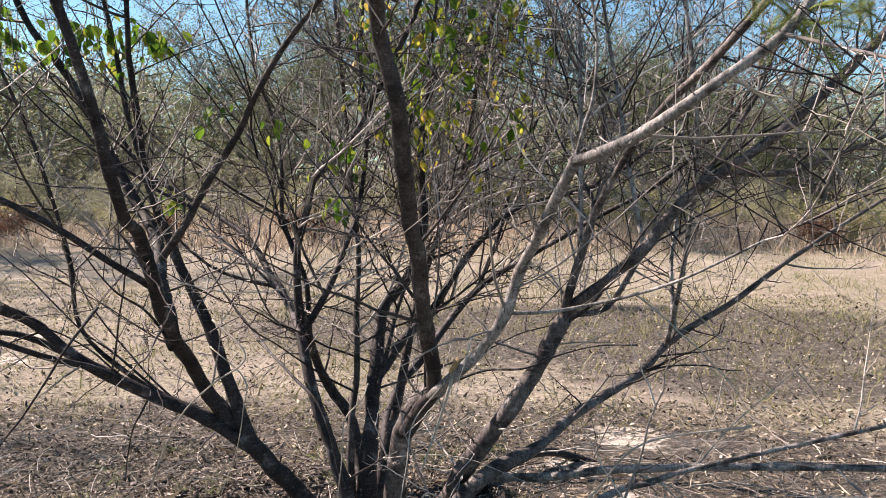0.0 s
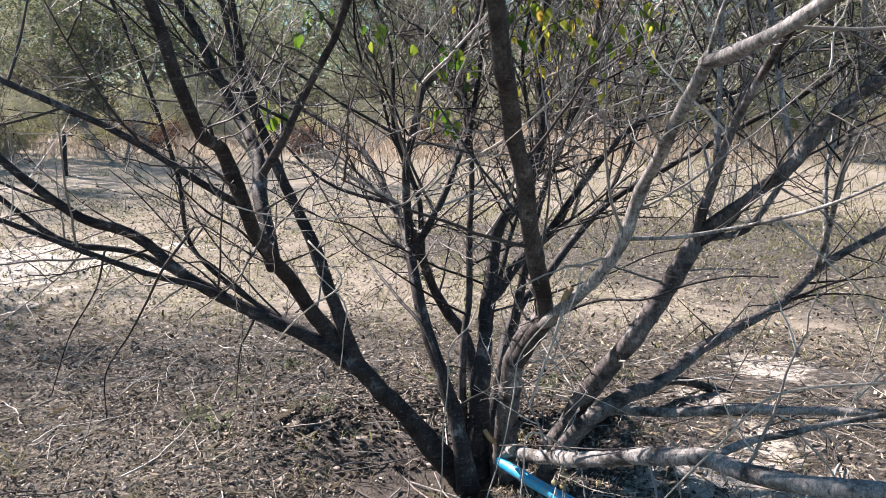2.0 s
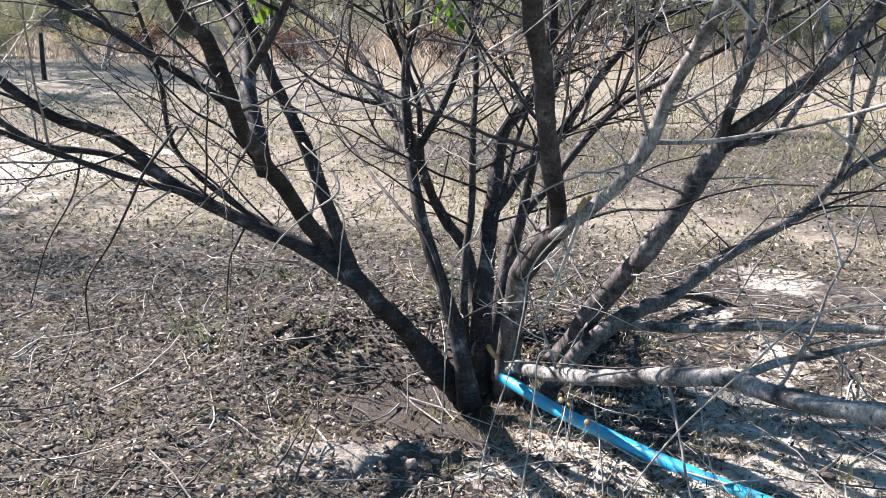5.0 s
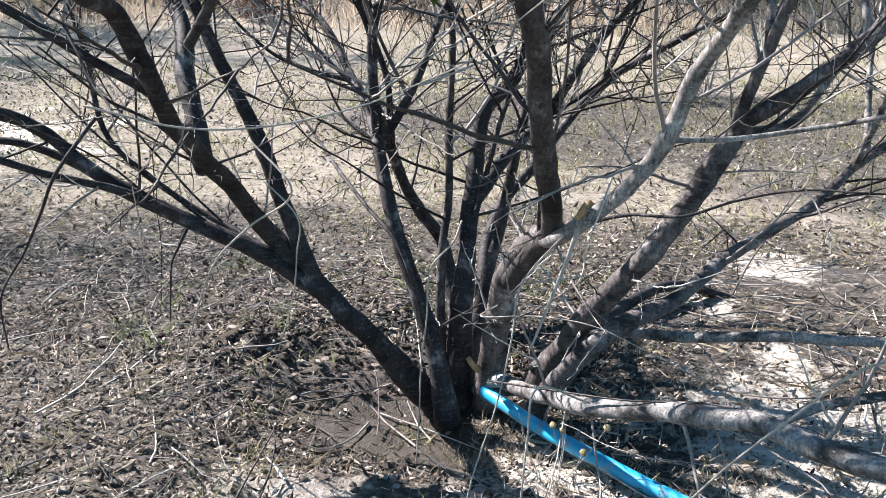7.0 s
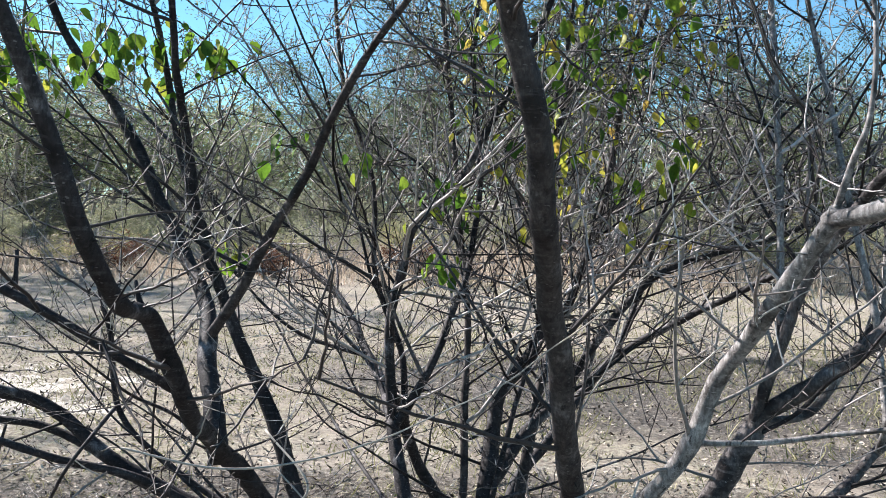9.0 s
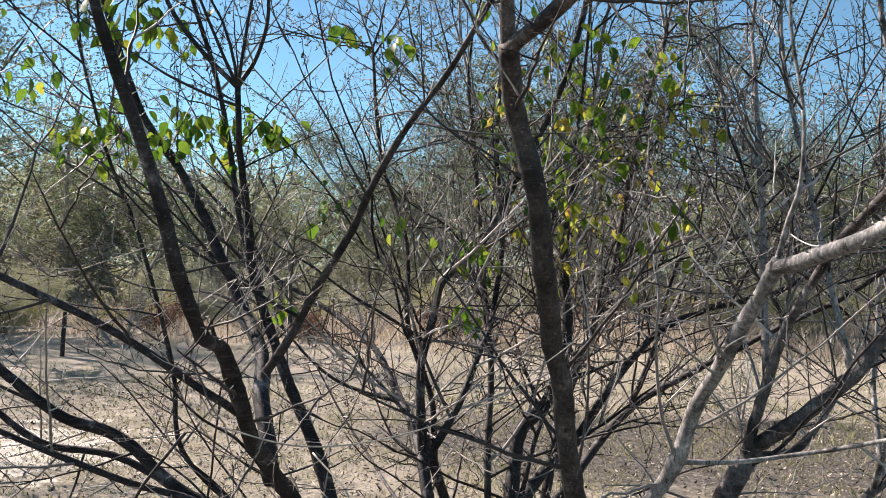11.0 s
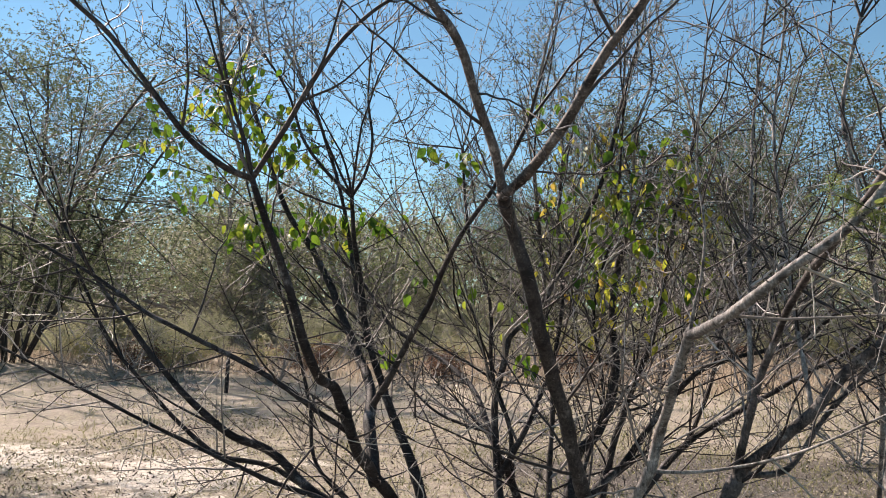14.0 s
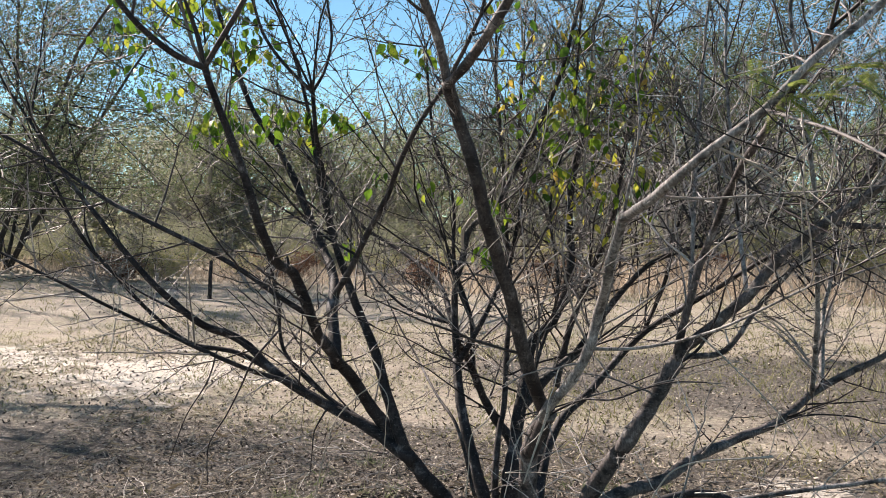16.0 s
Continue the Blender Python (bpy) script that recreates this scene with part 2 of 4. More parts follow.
GREENSTRAW = material("half_green_grass", flat_variety(((0.12, 0.14, 0.045), (0.27, 0.265, 0.11)), (0.46, 0.42, 0.24), 0.7, True, 0.25))
REDGRASS = material("russet_grass", flat_variety(((0.31, 0.235, 0.175), (0.48, 0.395, 0.305)), (0.68, 0.59, 0.48), 0.8, True, 0.45))
LITTER = material("fallen_leaves", flat_variety(((0.025, 0.02, 0.017), (0.06, 0.048, 0.039), (0.13, 0.105, 0.083), (0.32, 0.27, 0.21)), (0.62, 0.55, 0.46), 0.8))
LEAFLET = material("olive_leaflets", flat_variety(((0.05, 0.043, 0.045), (0.09, 0.085, 0.06), (0.12, 0.14, 0.05)), (0.24, 0.25, 0.12), 0.6, True, 0.3))
SEED = material("tan_seed_head", flat_variety((0.30, 0.23, 0.12), (0.45, 0.36, 0.20), 0.9, False))
DARK_CLOD = material("damp_dark_clod", flat_variety(((0.018, 0.014, 0.012), (0.04, 0.032, 0.027)), (0.10, 0.082, 0.07), 0.9))
CLOD = material("earth_clod", flat_variety(((0.07, 0.057, 0.049), (0.17, 0.14, 0.12)), (0.38, 0.33, 0.29), 0.95))
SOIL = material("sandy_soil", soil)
PVC = material("blue_pvc", pvc)
CUTWOOD = material("cut_wood", bark((0.25, 0.16, 0.08), (0.42, 0.29, 0.16), (0.55, 0.42, 0.27)))


# ---- mesh helpers ----
rng = np.random.default_rng(7)


CIRCLES = {n: np.array([(math.cos(i * 2 * math.pi / n), math.sin(i * 2 * math.pi / n)) for i in range(n)]) for n in (3, 4, 5)}
FACES = {}


def tube_faces(k, sides):
    if (k, sides) not in FACES:
        FACES[k, sides] = np.array([(i * sides + j, i * sides + (j + 1) % sides, (i + 1) * sides + (j + 1) % sides, (i + 1) * sides + j) for i in range(k - 1) for j in range(sides)])
    return FACES[k, sides]


class Builder:
    """Gathers tubes and small blades into one mesh."""

    def __init__(self):
        self.v, self.f, self.n = [], [], 0

    def add(self, verts, faces):
        self.v.append(np.asarray(verts, float))
        self.f.append([tuple(i + self.n for i in q) for q in faces])
        self.n += len(verts)

    def tube(self, pts, radii, sides=6, cap=True):
        pts, k = np.asarray(pts, float), len(pts)
        if sides <= 5:
            t = pts[-1] - pts[0]
            p = np.cross(t, (0.31, 0.87, 0.2))
            p /= math.sqrt(p @ p) + 1e-9
            q = np.cross(t, p)
            q /= math.sqrt(q @ q) + 1e-9
            c = CIRCLES[sides]
            ring = (c[:, :1] * p + c[:, 1:] * q)[None] * np.asarray(radii, float)[:, None, None]
            self.v.append((pts[:, None] + ring).reshape(-1, 3))
            self.f.append(tube_faces(k, sides) + self.n)
            self.n += k * sides
            return
        tang = np.gradient(pts, axis=0)
        tang /= np.linalg.norm(tang, axis=1)[:, None] + 1e-9
        side = np.cross(tang[0], (0.31, 0.87, 0.2))
        side /= np.linalg.norm(side) + 1e-9
        a = np.arange(sides) * 2 * np.pi / sides
        rings = []
        for i in range(k):
            side = side - tang[i] * (side @ tang[i])
            side /= np.linalg.norm(side) + 1e-9
            other = np.cross(tang[i], side)
            rings.append(pts[i] + radii[i] * (np.cos(a)[:, None] * side + np.sin(a)[:, None] * other))
        faces = [(i * sides + j, i * sides + (j + 1) % sides, (i + 1) * sides + (j + 1) % sides, (i + 1) * sides + j) for i in range(k - 1) for j in range(sides)]
        if cap:
            faces.append(tuple(range((k - 1) * sides, k * sides)))
            faces.append(tuple(range(sides - 1, -1, -1)))
        self.add(np.concatenate(rings), faces)

    def quads(self, corners):
        """corners: n x 4 x 3."""
        n = len(corners)
        idx = np.arange(n * 4).reshape(n, 4) + self.n
        self.v.append(np.asarray(corners, float).reshape(-1, 3))
        self.f.append(idx)
        self.n += n * 4

    def mesh(self, name, mat, origin=(0, 0, 0), smooth=True):
        me = bpy.data.meshes.new(name)
        v = np.concatenate(self.v) - np.asarray(origin, float)
        faces = []
        for f in self.f:
            faces.extend(f.tolist() if isinstance(f, np.ndarray) else f)
        me.from_pydata(v, [], faces)
        me.materials.append(mat)
        me.polygons.foreach_set("use_smooth", [smooth] * len(me.polygons))
        me.update()
        return me


def part(name, built, mat, parent, label="", origin=(0, 0, 0), smooth=True):
    ob = new(name, built.mesh(name, mat, origin, smooth))
    ob.parent = parent
    return tagged(ob, label)


def spline(pts, steps=5):
    """A smooth line through the control points."""
    p = np.asarray(pts, float)
    p = np.vstack([2 * p[0] - p[1], p, 2 * p[-1] - p[-2]])
    out = []
    for i in range(1, len(p) - 2):
        for u in np.linspace(0, 1, steps, endpoint=False):
            a, b, c, d = p[i - 1 : i + 3]
            out.append(0.5 * (2 * b + (c - a) * u + (2 * a - 5 * b + 4 * c - d) * u**2 + (3 * b - a - 3 * c + d) * u**3))
    out.append(p[-2])
    return np.array(out)


def unit(v):
    v = np.asarray(v, float)
    return v / (np.linalg.norm(v) + 1e-9)


def grow(r, start, way, length, bend, lift, k=7):
    """A wandering shoot: k points from start along way."""
    pts, d = [np.asarray(start, float)], unit(way)
    for _ in range(k - 1):
        d = unit(d + r.normal(0, bend, 3) + (0, 0, lift))
        pts.append(pts[-1] + d * length / (k - 1))
    return np.array(pts)


SPRAY = []


def shoot(built, r, at, t, length, thick, radius, depth, gap, lift=0.05, droopy=False):
    """One side twig that leaves a limb at a point, with its twiglets and spurs."""
    out = unit(np.cross(t, r.normal(0, 1, 3)))
    way = unit(t * r.uniform(0.2, 1.0) + out + (0, 0, -0.5 if droopy else 0.22))
    ln = length * r.uniform(0.3, 1.3)
    k = 10 if ln > 0.3 else 7 if ln > 0.12 else 4
    line = grow(r, at, way, ln, 0.045, -0.05 if droopy else lift * 0.6, k)
    line[1:-1] += r.normal(0, 0.0022, (k - 2, 3))
    r0 = min(thick * r.uniform(0.6, 1.3) * (0.55 + 0.5 * ln / length), radius)
    built.tube(line, np.linspace(r0, max(r0 * 0.3, 0.0008), k), 5 if r0 > 0.0035 else 4 if r0 > 0.0018 else 3, False)
    if at[2] > 1.7 and r.random() < min(0.35 + (at[2] - 1.7) * 0.8, 0.95):
        for _ in range(int(ln / 0.022)):
            j = r.integers(1, k)
            SPRAY.append(line[j] + (line[j - 1] - line[j]) * r.uniform(0, 1) + r.normal(0, 0.008, 3))
    if depth > 0:
        along(r, line, gap, 0.08, lambda p, d: shoot(built, r, p, d, max(ln * 0.5, 0.08), thick * 0.6, r0 * 0.65, depth - 1, gap * 0.8, lift, droopy))
    for _ in range(int(ln / 0.032)):
        j = r.integers(1, k)
        q = line[j] + (line[j - 1] - line[j]) * r.uniform(0, 1)
        built.tube(np.array([q, q + unit(r.normal(0, 1, 3)) * r.uniform(0.008, 0.024)]), (0.0019, 0.0006), 3, False)


def along(r, line, gap, first, act):
    """Calls act at uneven steps along a line, with the point and the direction."""
    seg = np.linalg.norm(np.diff(line, axis=0), axis=1)
    total, run = seg.sum(), np.r_[0, np.cumsum(seg)]
    s = total * first + r.uniform(0, gap)
    while s < total:
        i = min(max(int(np.searchsorted(run, s)), 1), len(line) - 1)
        u = (s - run[i - 1]) / (seg[i - 1] + 1e-9)
        act(line[i - 1] + (line[i] - line[i - 1]) * u, unit(line[i] - line[i - 1]))
        s += gap * r.uniform(0.4, 1.6)


def rise(x, y):
    """The lie of the land: level round the shrub, then climbing to fit the camera's view."""
    far = np.maximum(np.hypot(x, y) - 6, 0)
    return 0.025 * np.minimum(far, 70) * far / (far + 4)


def land(x, y):
    """Height of the ground."""
    n = noise.noise
    z = float(rise(x, y))
    z += 0.05 * n((x * 0.22, y * 0.22, 3.1)) + 0.018 * n((x * 1.3, y * 1.3, 0.4))
    d = math.hypot(x, y - 3.0)
    if d < 7:
        z += 0.012 * n((x * 5, y * 5, 1.7)) + 0.011 * n((x * 11, y * 11, 5.2))
        b = math.hypot(x + 0.40, y - 3.66)
        z += -0.075 * math.exp(-((b / 0.55) ** 2)) + 0.06 * math.exp(-(((b - 0.95) / 0.28) ** 2)) * (0.6 + 0.9 * n((x * 1.9, y * 1.9, 8.0)))
        z += 0.016 * n((x * 15, y * 15, 3.3)) * math.exp(-((b / 0.7) ** 2))
        z += 0.075 * math.exp(-(((x + 0.62) / 0.3) ** 2 + ((y - 3.08) / 0.13) ** 2)) * (1 + 0.8 * n((x * 9, y * 9, 2.2)))
        z += 0.08 * math.exp(-(((x + 1.05) / 0.35) ** 2 + ((y - 3.95) / 0.3) ** 2)) * (1 + 0.9 * n((x * 8, y * 8, 4.4)))
    return z - 0.02


def bare(x, y):
    """Where hardly anything lies: the damp hollow and two blown patches of sand."""
    return ((x + 0.47) / 0.34) ** 2 + ((y - 3.56) / 0.22) ** 2 < 0.6 + 0.8 * noise.noise((x * 6, y * 6, 2.0)) + 0.3 or ((x + 0.6) / 0.62) ** 2 + ((y - 3.85) / 0.42) ** 2 < 0.8 + 0.5 * noise.noise((x * 5, y * 5, 7.0)) or ((x - 1.5) / 0.5) ** 2 + ((y - 5.3) / 0.25) ** 2 < 1 or ((x + 0.45) / 0.4) ** 2 + ((y - 3.08) / 0.12) ** 2 < 1


# ---- ground ----
def steps_out(lo, hi, step, growth, end):
    inner = list(np.arange(lo, hi, step))
    out, s = [], step
    a = hi
    while a < end:
        out.append(a)
        s *= growth
        a += s
    low, s, a = [], step, lo - step
    while a > -end:
        low.append(a)
        s *= growth
        a -= s
    return np.array(low[::-1] + inner + out)


gx, gy = steps_out(-2.8, 2.6, 0.04, 1.11, 900), steps_out(1.8, 6.4, 0.04, 1.11, 900)
gv = [(x, y, land(x, y)) for y in gy for x in gx]
w = len(gx)
gf = [(j * w + i, j * w + i + 1, (j + 1) * w + i + 1, (j + 1) * w + i) for j in range(len(gy) - 1) for i in range(w - 1)]
gm = bpy.data.meshes.new("ground")
gm.from_pydata(gv, [], gf)
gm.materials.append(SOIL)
gm.polygons.foreach_set("use_smooth", [True] * len(gm.polygons))
tagged(new("ground", gm), "sandy trodden ground with litter and damp earth under the shrub", "ground", kind="structure")

# ---- the many-stemmed shrub ----
BASE = Vector((-0.35, 3.75, 0.0))
O = tuple(BASE)
shrub = tagged(new("shrub"), "many-stemmed thorny shrub, mostly leafless with few yellow-green leaves", "shrub")
shrub.location = BASE
LINES = {}


def limb(name, parent, mat, r0, r1, *pts, label="", swell=0.12, foot=0.0, taper=0.8):
    """One stem or branch: a knotty tapering tube through a few points."""
    line = spline(pts, 9)
    k = len(line)
    u = np.linspace(0, 1, k)
    rad = r0 + (r1 - r0) * u**taper
    knots = np.array([noise.noise((p[0] * 7, p[1] * 7, p[2] * 7)) for p in line])
    wob = np.array([noise.noise_vector((p[0] * 5 + 9, p[1] * 5, p[2] * 5)) for p in line]) * np.minimum(rad, 0.03)[:, None] * 0.35
    wob[0] = wob[-1] = 0
    rad = rad * (1 + swell * knots) + foot * np.exp(-u * 9)
    b = Builder()
    b.tube(line + wob, rad, 16 if r0 > 0.02 else 8)
    if r0 > 0.011:
        skin = b.v[-1]
        sides = 16 if r0 > 0.02 else 8
        core = np.repeat(line + wob, sides, 0)
        rough = np.array([0.13 * noise.noise(p * 19) + 0.09 * noise.noise(p * 47) for p in skin])
        b.v[-1] = core + (skin - core) * (1 + rough)[:, None]
        q = np.random.default_rng(int(abs(line[0] @ (331, 757, 211))) % 9973)

        def thorn(p, d):
            side = unit(np.cross(d, q.normal(0, 1, 3)))
            j = int(np.argmin(((line - p) ** 2).sum(1)))
            root = p + side * rad[j] * 0.85
            b.tube(np.array([root, root + (side + (0, 0, 0.25)) * q.uniform(0.006, 0.02)]), (0.0028, 0.0006), 4, False)

        along(q, line, 0.03, 0.06, thorn)
    ob = part(name, b, mat, parent, label, O)
    LINES[ob.name] = (line, r0, r1)
    return ob


s1 = limb("stem", shrub, BARK, 0.051, 0.0115, (-0.39, 3.80, -0.08), (-0.48, 3.72, 0.06), (-0.60, 3.66, 0.23), (-0.73, 3.60, 0.39), (-0.93, 3.55, 0.65), (-0.98, 3.33, 0.87), (-0.96, 3.06, 1.03),
          (-0.93, 2.80, 1.19), (-0.92, 2.61, 1.39), (-0.89, 2.41, 1.45), (-0.87, 2.25, 1.58), (-0.89, 2.12, 1.82), (-0.93, 1.98, 2.09), label="thick leaning stem forking high up", foot=0.02, taper=0.6)
limb("branch", s1, BARK_BROWN, 0.011, 0.006, (-0.93, 1.98, 2.09), (-0.96, 1.85, 2.11), (-1.02, 1.74, 2.19), (-1.10, 1.67, 2.32), (-1.21, 1.62, 2.47), (-1.34, 1.54, 2.61), (-1.5, 1.5, 2.85))
limb("branch", s1, BARK_BROWN, 0.0095, 0.005, (-0.93, 1.98, 2.09), (-0.81, 1.95, 2.23), (-0.72, 1.96, 2.38), (-0.65, 2.01, 2.52), (-0.58, 2.09, 2.64), (-0.49, 2.18, 2.75), (-0.35, 2.3, 2.95))
limb("branch", s1, BARK, 0.012, 0.005, (-0.94, 2.77, 1.22), (-1.23, 2.58, 1.45), (-1.50, 2.49, 1.59), (-1.73, 2.49, 1.69), (-1.94, 2.46, 1.82), (-2.14, 2.39, 1.94), (-2.36, 2.31, 2.05), (-2.7, 2.2, 2.25))
limb("stub", s1, BARK, 0.010, 0.004, (-0.93, 2.63, 1.40), (-0.95, 2.62, 1.43), (-0.965, 2.63, 1.475), label="short broken stub")
s2 = limb("stem", shrub, BARK, 0.031, 0.010, (-0.78, 3.57, 0.46), (-0.88, 3.56, 0.75), (-0.97, 3.60, 0.97), (-1.08, 3.62, 1.18), (-1.17, 3.62, 1.41), (-1.23, 3.58, 1.63), (-1.24, 3.53, 1.85),
          (-1.23, 3.42, 2.05), (-1.20, 3.31, 2.25), label="dark slender stem")
limb("branch", s2, BARK, 0.010, 0.005, (-1.20, 3.31, 2.25), (-1.31, 3.27, 2.36), (-1.42, 3.22, 2.52), (-1.5, 3.2, 2.75), (-1.62, 3.15, 2.95))
limb("branch", s2, BARK, 0.009, 0.004, (-1.20, 3.31, 2.25), (-1.12, 3.28, 2.35), (-1.07, 3.24, 2.50), (-1.08, 3.2, 2.7), (-1.02, 3.1, 2.95))
s3 = limb("stem", shrub, BARK, 0.031, 0.012, (-0.97, 3.14, 0.96), (-1.07, 3.30, 1.18), (-1.15, 3.47, 1.35), (-1.27, 3.61, 1.48), (-1.38, 3.66, 1.65), (-1.49, 3.69, 1.85), (-1.62, 3.74, 2.04),
          (-1.78, 3.73, 2.26), (-1.89, 3.72, 2.53), (-2.0, 3.7, 2.85), label="dark stem with pale patches")
limb("branch", s3, BARK_BROWN, 0.018, 0.008, (-1.10, 3.37, 1.26), (-0.98, 3.30, 1.41), (-0.87, 3.25, 1.58), (-0.75, 3.17, 1.74), (-0.65, 3.08, 1.90), (-0.53, 3.01, 2.06), (-0.40, 2.96, 2.21), (-0.25, 2.9, 2.45))
limb("branch", s3, BARK, 0.014, 0.008, (-1.20, 3.60, 1.55), (-1.30, 3.62, 1.80), (-1.36, 3.63, 2.1), (-1.42, 3.6, 2.4), (-1.55, 3.55, 2.8))
low = limb("stem", shrub, BARK, 0.034, 0.008, (-0.74, 3.56, 0.44), (-0.95, 3.56, 0.57), (-1.16, 3.55, 0.67), (-1.47, 3.53, 0.82), (-1.69, 3.49, 1.01), (-1.83, 3.34, 1.10), (-1.98, 3.23, 1.26),
           (-2.12, 3.16, 1.43), (-2.25, 3.10, 1.61), (-2.39, 3.06, 1.79), (-2.6, 3.0, 2.1), label="low spreading stem, pale on top")
limb("branch", low, BARK, 0.016, 0.006, (-1.49, 3.53, 0.84), (-1.73, 3.51, 0.94), (-1.95, 3.44, 0.98), (-2.13, 3.36, 1.13), (-2.30, 3.28, 1.33), (-2.45, 3.19, 1.54), (-2.55, 3.12, 1.79), (-2.7, 3.05, 2.1))
limb("branch", low, BARK, 0.015, 0.005, (-1.18, 3.55, 0.68), (-1.38, 3.44, 0.81), (-1.58, 3.28, 0.91), (-1.80, 3.15, 1.03), (-2.04, 3.03, 1.16), (-2.29, 2.91, 1.30), (-2.53, 2.78, 1.44), (-2.9, 2.6, 1.65))
limb("branch", low, BARK, 0.014, 0.006, (-0.86, 3.56, 0.52), (-1.09, 3.75, 0.58), (-1.35, 3.82, 0.69), (-1.57, 3.76, 0.92), (-1.62, 3.76, 1.22), (-1.68, 3.72, 1.51), (-1.74, 3.65, 1.79), (-1.82, 3.56, 2.06), (-1.9, 3.5, 2.4))
s6 = limb("stem", shrub, BARK, 0.034, 0.024, (-0.34, 3.64, -0.06), (-0.39, 3.66, 0.20), (-0.45, 3.70, 0.37), (-0.52, 3.75, 0.54), (-0.58, 3.82, 0.70), (-0.64, 3.94, 0.91), label="upright dark stem", foot=0.02)
limb("branch", s6, BARK, 0.024, 0.010, (-0.64, 3.94, 0.90), (-0.76, 4.37, 0.96), (-0.92, 4.75, 1.06), (-1.10, 5.03, 1.25), (-1.33, 5.23, 1.39), (-1.58, 5.34, 1.52), (-1.83, 5.38, 1.66), (-2.01, 5.38, 1.91), (-2.3, 5.4, 2.2))
limb("branch", s6, BARK, 0.013, 0.005, (-0.88, 4.66, 1.03), (-1.06, 4.70, 1.06), (-1.25, 4.76, 1.12), (-1.42, 4.8, 1.24), (-1.58, 4.8, 1.42))
limb("branch", s6, BARK, 0.021, 0.010, (-0.64, 3.94, 0.91), (-0.65, 3.94, 1.09), (-0.65, 3.92, 1.27), (-0.61, 3.91, 1.44), (-0.57, 3.90, 1.60), (-0.44, 3.92, 1.72), (-0.34, 3.93, 1.90), (-0.24, 3.93, 2.10), (-0.1, 3.9, 2.4), (0.0, 3.9, 2.8))
limb("branch", s6, BARK, 0.018, 0.009, (-0.63, 3.93, 0.89), (-0.53, 3.90, 1.05), (-0.47, 3.94, 1.19), (-0.43, 4.02, 1.32), (-0.39, 4.10, 1.46), (-0.36, 4.2, 1.8), (-0.40, 4.3, 2.2), (-0.38, 4.3, 2.6))
s6b = limb("stem", shrub, BARK, 0.03, 0.020, (-0.36, 4.35, -0.08), (-0.45, 4.50, 0.31), (-0.57, 4.46, 0.52), (-0.64, 4.36, 0.72), (-0.66, 4.21, 0.89), (-0.66, 4.04, 1.0), label="dark back stem", foot=0.015)
limb("branch", s6b, BARK, 0.016, 0.007, (-0.65, 4.3, 0.8), (-0.68, 4.34, 1.1), (-0.80, 4.4, 1.4), (-0.82, 4.4, 1.8), (-0.95, 4.4, 2.2), (-1.0, 4.4, 2.7))
s7 = limb("stem", shrub, BARK_LIT, 0.047, 0.036, (-0.21, 3.82, -0.06), (-0.185, 3.66, 0.24), (-0.16, 3.53, 0.50), (-0.08, 3.40, 0.70), (0.0, 3.20, 0.80), label="stout brown stem with a pruned crook", foot=0.02)
limb("branch", s7, BARK_BROWN, 0.033, 0.022, (-0.13, 3.46, 0.56), (-0.06, 3.34, 0.70), (-0.02, 3.20, 0.80), (-0.02, 3.05, 0.92), (-0.05, 2.91, 1.10), (-0.07, 2.79, 1.28), (-0.10, 2.68, 1.45), (-0.11, 2.54, 1.60), (-0.12, 2.43, 1.76), (-0.17, 2.36, 1.94), (-0.18, 2.25, 2.06), label="straight brown pole-like limb", swell=0.06)
limb("branch", s7, BARK_LIT, 0.017, 0.011, (-0.18, 2.25, 2.06), (-0.18, 2.16, 2.17), (-0.21, 2.06, 2.31), (-0.24, 1.96, 2.46), (-0.32, 1.86, 2.60), (-0.42, 1.8, 2.85))
limb("branch", s7, BARK_LIT, 0.018, 0.012, (-0.18, 2.25, 2.05), (-0.05, 2.09, 2.10), (0.07, 1.97, 2.20), (0.19, 1.88, 2.35), (0.33, 1.81, 2.51), (0.5, 1.75, 2.8))
s8 = limb("stem", shrub, BARK_PALE, 0.022, 0.0155, (-0.03, 3.22, 0.77), (0.03, 3.02, 0.86), (0.15, 2.90, 1.01), (0.22, 2.84, 1.14), (0.26, 2.79, 1.28), (0.30, 2.68, 1.39), (0.33, 2.57, 1.49), (0.37, 2.47, 1.60), (0.385, 2.44, 1.64), label="pale grey stem with shedding bark")
limb("branch", s8, BARK_PALE, 0.017, 0.010, (0.375, 2.46, 1.62), (0.49, 2.21, 1.67), (0.62, 2.06, 1.77), (0.79, 2.03, 1.90), (0.93, 2.10, 2.05), (1.08, 2.18, 2.19), (1.3, 2.3, 2.45))
limb("branch", s8, BARK_PALE, 0.0065, 0.003, (0.38, 2.45, 1.63), (0.40, 2.42, 1.72), (0.42, 2.40, 1.80), (0.43, 2.42, 1.95), (0.41, 2.44, 2.2), (0.45, 2.4, 2.6))
limb("branch", s8, BARK_PALE, 0.008, 0.004, (0.21, 2.85, 1.13), (0.37, 2.85, 1.14), (0.52, 2.82, 1.17), (0.62, 2.73, 1.21), (0.75, 2.6, 1.28), (0.95, 2.5, 1.40))
limb("stub", s8, CUTWOOD, 0.017, 0.015, (0.05, 2.985, 0.90), (0.058, 2.972, 0.925), (0.066, 2.962, 0.945), label="freshly cut orange stub")
limb("hanging_twig", s8, TWIG_PALE, 0.007, 0.003, (0.05, 2.98, 0.90), (0.02, 2.98, 0.79), (-0.02, 2.98, 0.67), (-0.06, 2.98, 0.55), label="pale dead twig hanging down")
